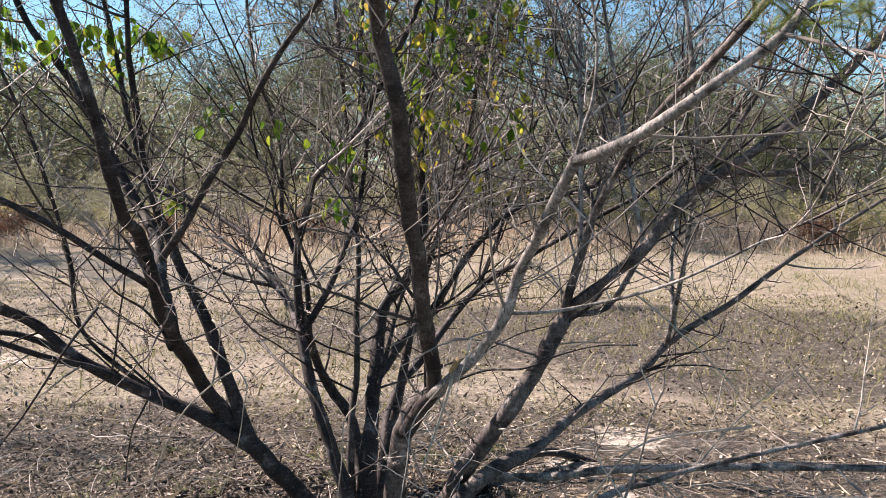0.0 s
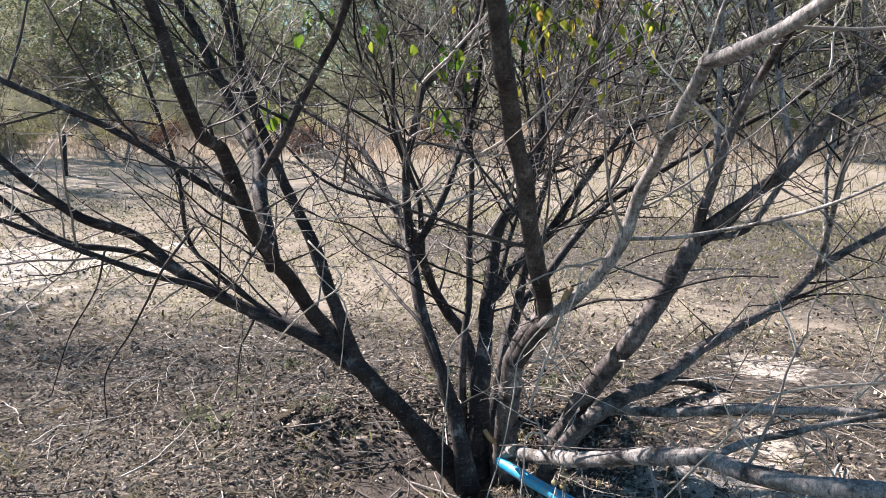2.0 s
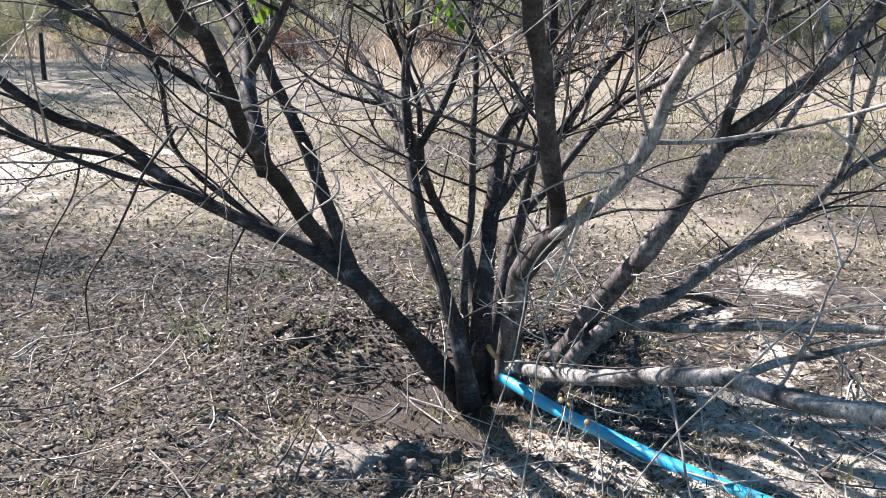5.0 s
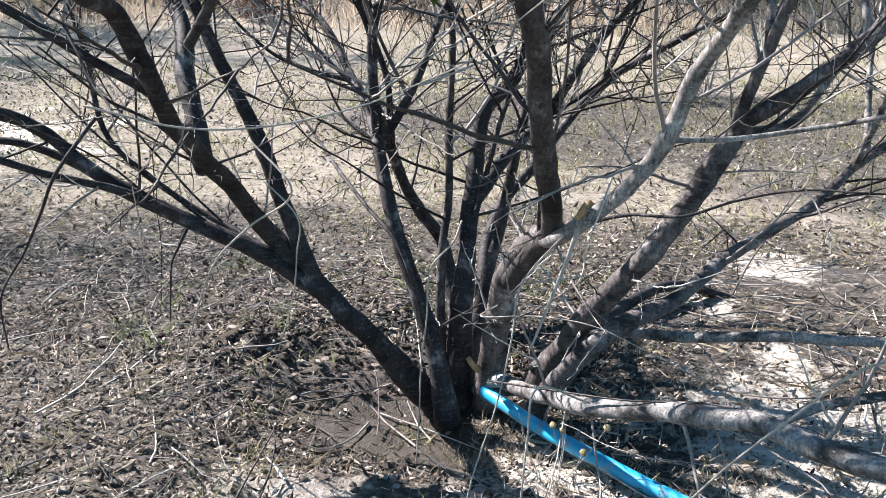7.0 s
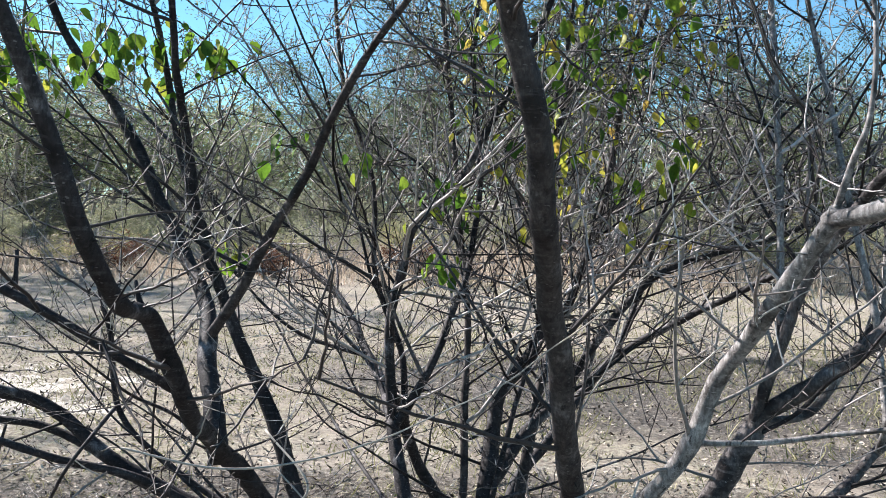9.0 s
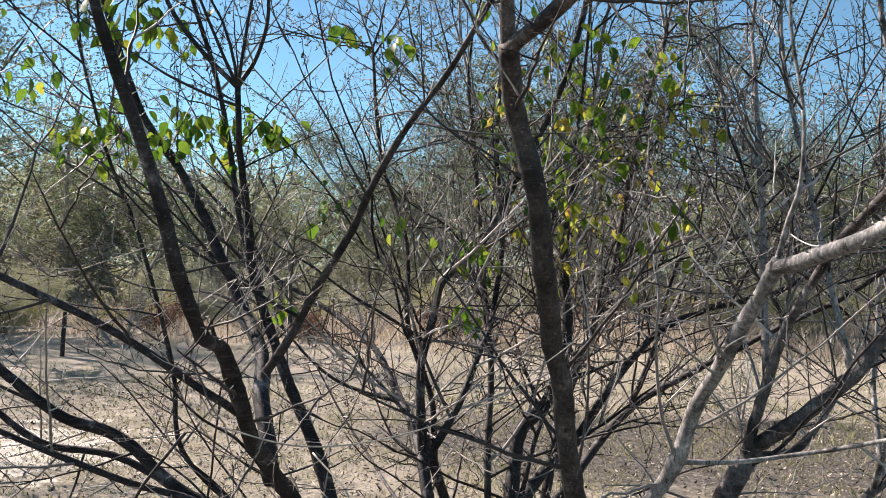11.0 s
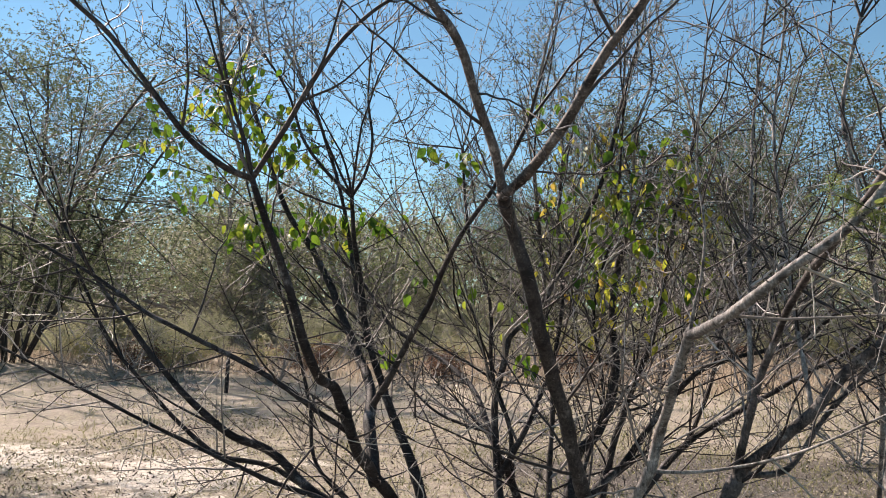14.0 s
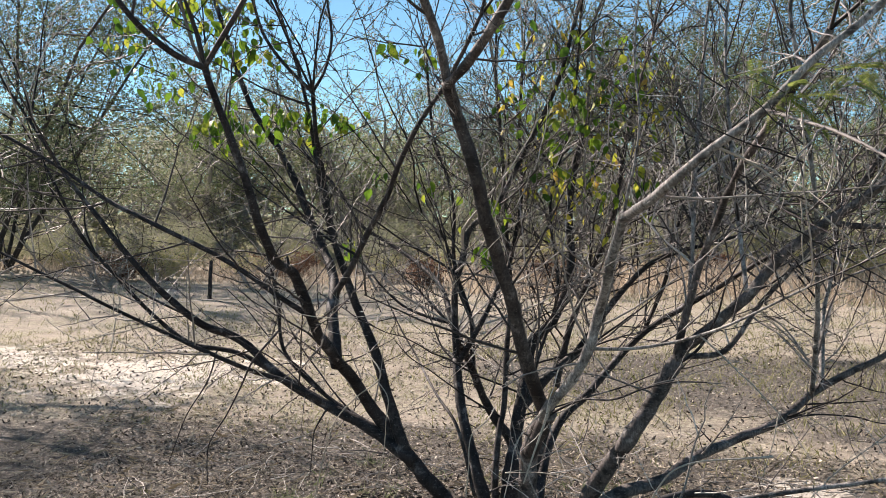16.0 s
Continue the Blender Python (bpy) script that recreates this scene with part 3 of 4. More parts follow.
s9 = limb("stem", shrub, BARK_LIT, 0.048, 0.034, (-0.04, 3.95, -0.06), (0.04, 3.88, 0.11), (0.10, 3.74, 0.28), (0.19, 3.64, 0.46), (0.30, 3.56, 0.64), (0.41, 3.54, 0.82), (0.52, 3.54, 1.02), label="thick stem with a knotted fork", foot=0.02)
limb("branch", s9, BARK_LIT, 0.027, 0.018, (0.50, 3.54, 0.99), (0.56, 3.51, 1.08), (0.67, 3.42, 1.19), (0.81, 3.37, 1.34), (0.94, 3.37, 1.50), (1.09, 3.32, 1.63), (1.25, 3.26, 1.75), (1.5, 3.2, 2.0), (1.75, 3.1, 2.3))
limb("branch", s9, BARK_LIT, 0.020, 0.012, (0.51, 3.54, 0.99), (0.53, 3.50, 1.12), (0.56, 3.46, 1.26), (0.62, 3.39, 1.48), (0.70, 3.20, 1.70), (0.77, 2.92, 1.85), (0.87, 2.63, 1.99), (1.0, 2.4, 2.2))
limb("branch", s9, BARK_LIT, 0.015, 0.009, (0.54, 3.55, 1.03), (0.72, 3.66, 1.06), (0.86, 3.68, 1.26), (1.02, 3.7, 1.46), (1.2, 3.75, 1.7), (1.4, 3.8, 2.0))
s10 = limb("stem", shrub, BARK_LIT, 0.040, 0.008, (-0.07, 3.74, -0.09), (0.055, 3.62, 0.18), (0.23, 3.64, 0.34), (0.42, 3.76, 0.40), (0.58, 3.89, 0.49), (0.76, 4.04, 0.57), (0.97, 4.20, 0.64), (1.20, 4.33, 0.82), (1.50, 4.39, 0.99), (1.8, 4.45, 1.2), (2.15, 4.5, 1.42), (2.6, 4.5, 1.7), label="low stem reaching out, lit on its upper side")
limb("branch", s10, BARK_PALE, 0.014, 0.008, (1.20, 4.33, 0.82), (1.21, 4.42, 1.01), (1.22, 4.5, 1.18), (1.27, 4.6, 1.40), (1.3, 4.65, 1.7), (1.3, 4.6, 2.1))
limb("branch", s10, BARK_PALE, 0.013, 0.008, (1.15, 4.3, 0.78), (1.14, 4.0, 1.2), (1.10, 3.7, 1.65), (1.06, 3.6, 1.93), (1.02, 3.6, 2.25), (0.97, 3.6, 2.55), (0.99, 3.6, 2.75), (1.05, 3.6, 3.0), label="pale upright shoot")
limb("branch", s9, BARK_PALE, 0.012, 0.005, (0.57, 3.46, 1.28), (0.58, 3.6, 1.9), (0.60, 3.82, 2.40), (0.61, 3.9, 2.62), (0.66, 3.9, 3.04), (0.72, 3.9, 3.45))
limb("branch", s9, BARK_PALE, 0.011, 0.005, (0.80, 3.37, 1.33), (0.74, 3.58, 1.9), (0.70, 3.85, 2.55), (0.76, 3.9, 3.1), (0.80, 3.9, 3.5))
limb("branch", s9, BARK_LIT, 0.015, 0.006, (1.11, 3.31, 1.64), (1.21, 3.30, 1.62), (1.33, 3.25, 1.63), (1.45, 3.15, 1.69), (1.57, 3.05, 1.75), (1.85, 2.95, 1.9))
k1 = limb("stem", shrub, BARK, 0.045, 0.018, (-0.33, 3.82, -0.08), (-0.32, 3.83, 0.14), (-0.32, 3.86, 0.33), (-0.31, 3.92, 0.51), (-0.30, 4.00, 0.68), (-0.29, 4.07, 0.85), (-0.26, 4.11, 1.00), (-0.15, 4.14, 1.14), (-0.08, 4.2, 1.4), (-0.1, 4.25, 1.8), (0.0, 4.3, 2.3), label="dark central stem", foot=0.02)
limb("branch", k1, BARK, 0.025, 0.009, (-0.30, 3.99, 0.66), (-0.18, 4.15, 0.82), (-0.04, 4.25, 0.96), (0.08, 4.31, 1.13), (0.20, 4.33, 1.30), (0.34, 4.32, 1.44), (0.51, 4.30, 1.51), (0.8, 4.3, 1.6), (1.0, 4.2, 1.75))
limb("branch", k1, BARK, 0.012, 0.006, (-0.31, 3.92, 0.5), (-0.22, 4.0, 0.9), (-0.12, 4.05, 1.3), (-0.16, 4.0, 1.75), (-0.05, 4.0, 2.2), (0.0, 3.9, 2.7))
limb("branch", k1, BARK_PALE, 0.010, 0.004, (-0.03, 4.28, 2.1), (0.03, 4.1, 2.45), (0.06, 3.95, 2.66), (0.14, 3.9, 2.88), (0.12, 3.9, 3.15), (0.08, 3.9, 3.45))
k2 = limb("stem", shrub, BARK_BROWN, 0.017, 0.010, (-0.38, 3.80, -0.05), (-0.40, 3.88, 0.43), (-0.38, 3.97, 0.70), (-0.39, 4.04, 0.98), (-0.39, 4.10, 1.26), (-0.43, 4.15, 1.6), (-0.47, 4.2, 2.0), (-0.52, 4.2, 2.5), label="thin grey stem", foot=0.01)
k3 = limb("stem", shrub, BARK_BROWN, 0.026, 0.010, (-0.31, 3.94, -0.06), (-0.25, 4.11, 0.28), (-0.18, 4.22, 0.61), (-0.12, 4.28, 0.97), (-0.02, 4.35, 1.3), (0.12, 4.4, 1.7), (0.2, 4.4, 2.2), (0.33, 4.35, 2.7), label="slanting grey stem", foot=0.01)
q2 = limb("stem", shrub, BARK, 0.030, 0.009, (-0.27, 4.2, -0.06), (-0.26, 4.70, 0.37), (-0.04, 5.01, 0.65), (0.23, 5.18, 0.97), (0.57, 5.02, 1.21), (0.86, 4.73, 1.42), (1.15, 4.43, 1.62), (1.4, 4.2, 1.9), label="dark stem arching behind", foot=0.01)
limb("branch", q2, BARK, 0.015, 0.006, (0.23, 5.18, 0.97), (0.36, 5.2, 1.3), (0.45, 5.1, 1.7), (0.6, 5.0, 2.1), (0.65, 4.9, 2.6))
log = limb("stem", shrub, BARK_PALE, 0.028, 0.024, (-0.25, 3.8, 0.0), (-0.17, 3.66, 0.12), (-0.06, 3.42, 0.20), (0.04, 3.22, 0.28), (0.14, 3.03, 0.36), (0.28, 2.87, 0.44), (0.43, 2.68, 0.53), (0.57, 2.48, 0.57), (0.76, 2.32, 0.62), (1.05, 2.2, 0.66), (1.7, 2.0, 0.72), label="low whitish limb reaching forward")
limb("branch", log, BARK_PALE, 0.013, 0.007, (0.46, 2.64, 0.54), (0.56, 2.64, 0.60), (0.67, 2.62, 0.64), (0.78, 2.61, 0.68), (1.05, 2.6, 0.75), (1.6, 2.55, 0.9))
# Dark limb built where only shade lies, in the hollow under s10.
limb("stem", shrub, BARK, 0.036, 0.022, (-0.02, 4.0, 0.02), (0.14, 4.2, 0.05), (0.36, 4.62, 0.05), (0.62, 4.9, 0.06), (0.95, 5.02, -0.05), label="low dark limb put in for the shade under the stem", foot=0.02)
log2 = limb("stem", shrub, BARK_PALE, 0.024, 0.012, (-0.05, 3.9, 0.05), (0.17, 3.86, 0.22), (0.48, 3.68, 0.31), (0.78, 3.50, 0.40), (1.10, 3.32, 0.47), (1.5, 3.15, 0.52), (2.3, 2.9, 0.6), label="low grey limb close to the earth")
limb("bent_shoot", shrub, BARK, 0.009, 0.004, (-0.38, 3.4, 0.35), (-0.46, 3.38, 0.66), (-0.61, 3.54, 0.77), (-0.74, 3.75, 0.83), (-0.87, 3.95, 0.91), (-1.03, 4.11, 1.05), (-1.18, 4.23, 1.23))
limb("bleached_shoot", shrub, TWIG_PALE, 0.0014, 0.0010, (-0.60, 1.86, 1.33), (-0.50, 1.90, 1.30), (-0.42, 1.98, 1.29), (-0.33, 2.08, 1.30), (-0.26, 2.17, 1.32), (-0.17, 2.20, 1.36), (-0.10, 2.17, 1.42), (-0.04, 2.13, 1.47), (0.08, 2.1, 1.58), (0.2, 2.1, 1.66), label="pale bare shoot crossing in front")

# long slender thorny side branches that spread outwards from the stems
r = np.random.default_rng(53)
for name, (line, r0, r1) in list(LINES.items()):
    if name.split(".")[0] not in ("stem", "branch") or r1 > 0.03:
        continue
    lower = [p for p in line if 0.55 < p[2] < 1.7 and p[1] > 3.2]
    if not lower or line[-1][2] < 1.0:
        continue
    for _ in range(2 if line[-1][0] < -1.2 else 1):
        p = lower[r.integers(len(lower))]
        out = unit((p[0] - BASE.x, p[1] - BASE.y - 0.2, 0))
        way = unit(out * r.uniform(0.5, 1.2) + (r.normal(0, 0.5), r.normal(0.15, 0.3), r.uniform(0.45, 1.0)))
        limb("side_branch", shrub, BARK if r.random() < 0.8 else BARK_LIT, min(r.uniform(0.006, 0.009), r1 * 0.9), 0.0022, *grow(r, p, way, r.uniform(0.5, 1.1), 0.12, 0.01, 7))

# dry vines and dead twigs that hang from the limbs
limb("dry_vine", shrub, TWIG_PALE, 0.0030, 0.0025, (-0.80, 3.0, 1.08), (-0.66, 2.90, 0.97), (-0.79, 2.95, 0.86), (-0.91, 3.00, 0.74), (-1.04, 3.15, 0.52), (-1.15, 3.30, 0.27), (-1.19, 3.42, 0.00), label="thin pale vine trailing to the earth")
limb("dry_vine", shrub, TWIG_PALE, 0.0026, 0.0018, (-0.86, 3.2, 0.95), (-0.71, 3.10, 0.85), (-0.72, 3.12, 0.73), (-0.76, 3.20, 0.57), (-0.86, 3.35, 0.33))
limb("dry_vine", shrub, TWIG_PALE, 0.0030, 0.0022, (-0.28, 3.36, 0.78), (-0.30, 3.30, 0.73), (-0.36, 3.25, 0.66), (-0.37, 3.25, 0.51), (-0.39, 3.28, 0.35), (-0.40, 3.30, 0.14), (-0.41, 3.3, -0.02))
limb("dry_vine", shrub, TWIG_PALE, 0.0026, 0.0018, (0.02, 3.02, 0.86), (-0.09, 3.00, 0.72), (-0.11, 2.95, 0.59), (-0.14, 2.90, 0.43), (-0.20, 2.85, 0.22), (-0.23, 2.84, 0.02))
limb("dry_vine", shrub, TWIG_PALE, 0.0030, 0.0022, (0.10, 2.98, 0.40), (-0.04, 2.75, 0.55), (-0.06, 2.70, 0.44), (-0.07, 2.65, 0.31), (-0.09, 2.6, 0.1), (-0.1, 2.6, -0.02))
limb("dead_twig", shrub, TWIG_PALE, 0.0022, 0.0014, (-0.17, 3.45, 0.48), (-0.21, 3.30, 0.50), (-0.05, 3.25, 0.53), (0.11, 3.20, 0.53), (0.25, 3.12, 0.5), (0.4, 3.0, 0.47))
limb("dead_twig", shrub, TWIG, 0.0035, 0.0020, (-0.19, 3.40, 0.24), (-0.04, 3.15, 0.35), (0.18, 2.95, 0.43), (0.36, 2.80, 0.51), (0.5, 2.65, 0.56))
limb("dead_twig", shrub, TWIG_PALE, 0.0035, 0.0020, (0.85, 2.3, 0.9), (0.58, 2.40, 0.82), (0.46, 2.50, 0.64), (0.32, 2.55, 0.44), (0.2, 2.6, 0.2), (0.15, 2.6, 0.0))
limb("hanging_twig", shrub, BARK, 0.0055, 0.0025, (-1.20, 3.0, 1.12), (-1.27, 2.90, 0.99), (-1.39, 3.00, 0.85), (-1.52, 3.10, 0.70), (-1.68, 3.20, 0.52), (-1.75, 3.3, 0.3), label="dark crooked dead twig hanging down")
limb("hanging_twig", shrub, BARK, 0.005, 0.002, (-1.20, 3.53, 0.68), (-1.22, 3.48, 0.62), (-1.26, 3.50, 0.55), (-1.32, 3.60, 0.40), (-1.33, 3.6, 0.3))
limb("hanging_twig", shrub, BARK, 0.005, 0.002, (-1.80, 3.45, 0.95), (-1.82, 3.40, 0.8), (-1.95, 3.40, 0.6), (-2.05, 3.4, 0.35))

# twigs: those on the near side one by one, the rest gathered stem by stem
singles = 0
for name, (line, r0, r1) in list(LINES.items()):
    kind = name.split(".")[0]
    if kind not in ("stem", "branch", "side_branch"):
        continue
    r = np.random.default_rng(int(abs(line[0] @ (971, 389, 577))) % 9973)
    # Paler wood more often low on the right, so twigs read as sunlit.
    wood = TWIG if r.random() > (0.2 if line[-1][0] < -0.5 else 0.3 if line[-1][2] > 1.9 else 0.55) else TWIG_GREY
    rest = Builder()
    high = line[-1][2] > 0.95
    creeping = line[-1][2] < 1.25 and line[-1][0] > 0.9
    if creeping:
        wood = TWIG_GREY

    def twig(p, d):
        global singles
        single = p[1] < 3.45 and singles < 280
        b = Builder() if single else rest
        low = p[2] < 0.9
        shoot(b, r, p, d, 0.7 if creeping else 0.36 if low else 0.62, 0.0046, r1, 1, 0.15, droopy=r.random() < (0.35 if low else 0.12))
        if single:
            singles += 1
            part("twig", b, wood if r.random() > (0.04 if p[0] < 0 else 0.16) else TWIG_PALE, shrub, origin=O)

    along(r, line, 0.2 if kind == "side_branch" else 0.24 if creeping else 0.17 if line[-1][1] < 2.6 else 0.13 if kind == "stem" else 0.115, 0.2 if creeping else 0.30 if kind == "stem" else 0.12, twig)
    if high and r1 < 0.0135 and kind != "side_branch":
        for _ in range(3):
            tip = grow(r, line[-1], unit(line[-1] - line[-4]) + r.normal(0, 0.32, 3), r.uniform(0.5, 1.0), 0.1, 0.04, 9)
            rest.tube(tip, np.linspace(min(r1, 0.008) * 0.85, 0.0016, 9), 5, False)
            along(r, tip, 0.085, 0.1, lambda p, d: shoot(rest, r, p, d, 0.34, 0.003, 0.003, 1, 0.07))
    if rest.n:
        tagged(part("twig_tangle", rest, wood, shrub, "tangle of fine thorny twigs", O), kind="stuff")

# thin whips that fill the heart of the shrub
r = np.random.default_rng(77)
whips = Builder()
heart = [q for line, _, _ in LINES.values() for q in line if q[1] > 3.75 and 0.7 < q[2] < 1.7 and -0.9 < q[0] < 0.9]
for _ in range(38):
    root = heart[r.integers(len(heart))]
    line = grow(r, root, (0.1 + r.normal(0, 0.65), r.normal(0, 0.5), 0.7), r.uniform(0.6, 1.3), 0.13, 0.03, 12)
    whips.tube(line, np.linspace(r.uniform(0.005, 0.009), 0.0018, 12), 5, False)
    along(r, line, 0.10, 0.15, lambda p, d: shoot(whips, r, p, d, 0.32, 0.0036, 0.004, 1, 0.10))
tagged(part("whip_tangle", whips, TWIG, shrub, "dark crooked whips in the heart of the shrub", O), kind="stuff")
crown = [q for line, _, _ in LINES.values() for q in line if q[1] > 3.4 and 1.3 < q[2] < 2.3 and -0.9 < q[0] < 1.5]
core = [q for q in crown if -0.55 < q[0] < 0.75 and q[1] < 4.6]
DROOP = []
# Half the whips get the sunlit colour, half the shaded one.
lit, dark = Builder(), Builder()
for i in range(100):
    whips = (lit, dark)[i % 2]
    inner = i % 5 < 3
    spots = core if inner else crown
    root = spots[r.integers(len(spots))]
    line = grow(r, root, (r.normal(0.06, 0.6), r.normal(0, 0.45), 0.7), r.uniform(0.5, 1.1) if inner else r.uniform(0.8, 1.5), 0.13, 0.02, 11)
    whips.tube(line, np.linspace(r.uniform(0.0035, 0.007), 0.0013, 11), 5, False)
    if inner:
        DROOP.extend(line[3:])
    along(r, line, 0.10, 0.15, lambda p, d: shoot(whips, r, p, d, 0.28, 0.0031, 0.0034, 1, 0.10))
tagged(part("whip_tangle", lit, WHIP, shrub, "dense whips high in the shrub, coloured as if sunlit", O), kind="stuff")
tagged(part("whip_tangle", dark, TWIG, shrub, "dense whips high in the shrub, coloured as if in shade", O), kind="stuff")

# tiny olive leaflets on the upper twigs
sp = np.array(SPRAY)
sp = sp[sp[:, 1] > 2.75]
r = np.random.default_rng(91)
if len(sp) > 80000:
    sp = sp[r.permutation(len(sp))[:80000]]
n = len(sp)
dv = r.normal(0, 1, (n, 3))
dv /= np.linalg.norm(dv, axis=1)[:, None]
nv = np.cross(dv, r.normal(0, 1, (n, 3)))
nv /= np.linalg.norm(nv, axis=1)[:, None]
ls = r.uniform(0.006, 0.016, n)[:, None]
b = Builder()
b.quads(np.stack([sp, sp + dv * ls * 0.5 + nv * ls * 0.26, sp + dv * ls, sp + dv * ls * 0.5 - nv * ls * 0.26], 1))
tagged(part("spray", b, LEAFLET, shrub, "fine feathery olive leaflets on the upper twigs", O), kind="stuff")

# leaves: a broad bent blade, each on its own
lb = Builder()
L, rows = 0.070, 5
us = np.linspace(0, 1, rows)
wd = 0.024 * np.sin(np.pi * np.clip(us, 0.04, 0.96) ** 0.75)
lv = []
for u, h in zip(us, wd):
    zc = -0.016 * u * u
    lv += [(-h, u * L, zc + h * 0.28), (0, u * L, zc), (h, u * L, zc + h * 0.28)]
lb.add(lv, [(3 * i + j, 3 * i + j + 1, 3 * i + j + 4, 3 * i + j + 3) for i in range(rows - 1) for j in (0, 1)])
leaf_mesh = lb.mesh("leaf", LEAF)
OUTER_LEAVES = [
    ((-1.18, 3.62, 2.16), 5, 0.05), ((-1.32, 3.58, 2.16), 7, 0.07), ((-1.48, 3.55, 2.16), 9, 0.08), ((-1.72, 3.5, 2.12), 10, 0.09), ((-1.88, 3.5, 2.14), 8, 0.07),
    ((-2.24, 3.5, 2.38), 8, 0.1), ((-2.4, 3.5, 2.68), 9, 0.1), ((-2.08, 3.5, 2.82), 12, 0.12), ((-1.65, 3.4, 2.55), 10, 0.12), ((-1.7, 3.1, 2.76), 14, 0.13),
    ((-1.5, 3.1, 2.5), 12, 0.12), ((-1.18, 3.72, 1.5), 3, 0.035), ((-0.7, 3.55, 1.82), 2, 0.03), ((-0.66, 3.5, 2.44), 5, 0.07), ((-0.88, 3.5, 2.48), 4, 0.05),
    ((-0.9, 3.5, 1.88), 3, 0.06),
]
HEART_LEAVES = [
    ((0.32, 3.8, 1.83), 7, 0.08), ((-0.43, 3.82, 1.7), 9, 0.07), ((0.1, 3.85, 1.8), 7, 0.09), ((-0.16, 3.9, 1.88), 5, 0.09), ((-0.02, 3.9, 2.12), 10, 0.17),
    ((0.16, 3.9, 2.3), 9, 0.19), ((-0.24, 3.9, 2.25), 7, 0.14), ((-0.45, 3.8, 1.5), 4, 0.05), ((-0.08, 3.9, 2.5), 9, 0.14), ((0.02, 3.9, 2.38), 7, 0.17),
    ((0.28, 3.9, 2.36), 8, 0.17), ((0.18, 3.9, 2.18), 7, 0.16), ((-0.18, 3.9, 2.2), 6, 0.14), ((-0.38, 3.9, 2.75), 6, 0.08),
]
r = np.random.default_rng(31)
rest = Builder()
made = 0
for c, n, spread in OUTER_LEAVES + HEART_LEAVES:
    for i in range(round(n * (4.2 if c[0] < -1.0 else 2.6))):
        p = np.asarray(c) + r.normal(0, spread * 0.85, 3) * (1, 1, 0.8)
        m = pose(*p, r.uniform(-100, -35), r.uniform(-40, 40), r.uniform(0, 360)) @ Matrix.Scale(r.uniform(0.4, 1.0), 4)
        if i % 2 == 0 and made < 298:
            ob = new("leaf", leaf_mesh)
            ob.parent = shrub
            ob.matrix_basis = Matrix.Translation(-BASE) @ m
            made += 1
        else:
            mm = np.array(m)
            rest.add(np.array(lv) @ mm[:3, :3].T + mm[:3, 3], [(3 * i + j, 3 * i + j + 1, 3 * i + j + 4, 3 * i + j + 3) for i in range(rows - 1) for j in (0, 1)])
# narrow yellow-green leaves that hang all through the twiggy heart
hanging = Builder()
lv2 = np.array(lv) * (0.7, 0.9, 0.9)
for p in DROOP:
    if not (-0.4 < p[0] < 0.45 and 3.5 < p[1] and 1.55 < p[2] < 2.75):
        continue
    for _ in range(r.integers(0, 5) if p[1] < 4.15 else 1):
        m = np.array(pose(*(p + r.normal(0, 0.025, 3)), r.uniform(-110, -60), r.uniform(-40, 40), r.uniform(0, 360)) @ Matrix.Scale(r.uniform(0.4, 0.9), 4))
        hanging.add(lv2 @ m[:3, :3].T + m[:3, 3], [(3 * i + j, 3 * i + j + 1, 3 * i + j + 4, 3 * i + j + 3) for i in range(rows - 1) for j in (0, 1)])
tagged(part("hanging_foliage", hanging, YELLOW_LEAF, shrub, "narrow yellow-green leaves hanging in the twigs", O), kind="stuff")
tagged(part("foliage", rest, LEAF_MASS, shrub, "thin clusters of yellow-green leaves", O), kind="stuff")

# feathery pinnate leaves at the end of the pale limb
blade, fr = Builder(), np.random.default_rng(61)
stalk = np.array([(0.16 * u, 0, -0.05 * u * u) for u in np.linspace(0, 1, 9)])
blade.tube(stalk, np.linspace(0.0012, 0.0005, 9), 3, False)
for u in np.linspace(0.12, 1, 24):
    p = np.array((0.16 * u, 0, -0.05 * u * u))
    for side in (-1, 1):
        d = np.array((0.35, side, -0.25)) * 0.026 * (1.15 - 0.5 * u)
        w2 = np.array((0.0032, 0, 0))
        blade.quads(np.array([[p, p + d * 0.5 + w2, p + d, p + d * 0.5 - w2]]))
feather = blade.mesh("pinnate_leaf", FEATHER)
for c, n in (((0.80, 2.1, 1.98), 9), ((0.88, 2.1, 1.95), 8), ((1.03, 2.16, 2.02), 9), ((1.10, 2.2, 2.06), 7)):
    for _ in range(n):
        ob = new("pinnate_leaf", feather)
        ob.parent = shrub
        ob.matrix_basis = Matrix.Translation(-BASE) @ pose(*(np.array(c) + fr.normal(0, 0.03, 3)), fr.uniform(-25, 25), fr.uniform(-15, 35), fr.uniform(0, 360)) @ Matrix.Scale(fr.uniform(0.7, 1.15), 4)

# ---- blue pipe ----
pipe = tagged(new("irrigation_pipe"), "bright blue plastic irrigation pipe lying on the earth", "pipe")
pl = spline([(-0.22, 3.71, 0.045), (-0.03, 3.50, 0.035), (0.15, 3.33, 0.03), (0.42, 3.09, 0.03), (1.0, 2.65, 0.035), (1.9, 1.9, 0.03)], 8)
b = Builder()
inner = pl[:6][::-1]
b.tube(pl, np.full(len(pl), 0.024), 20, False)
b.tube(inner, np.full(6, 0.0215), 20, False)
ring = [(i, (i + 1) % 20, len(pl) * 20 + 100 + (i + 1) % 20, len(pl) * 20 + 100 + i) for i in range(20)]
b.f.append(ring)
part("tube", b, PVC, pipe)


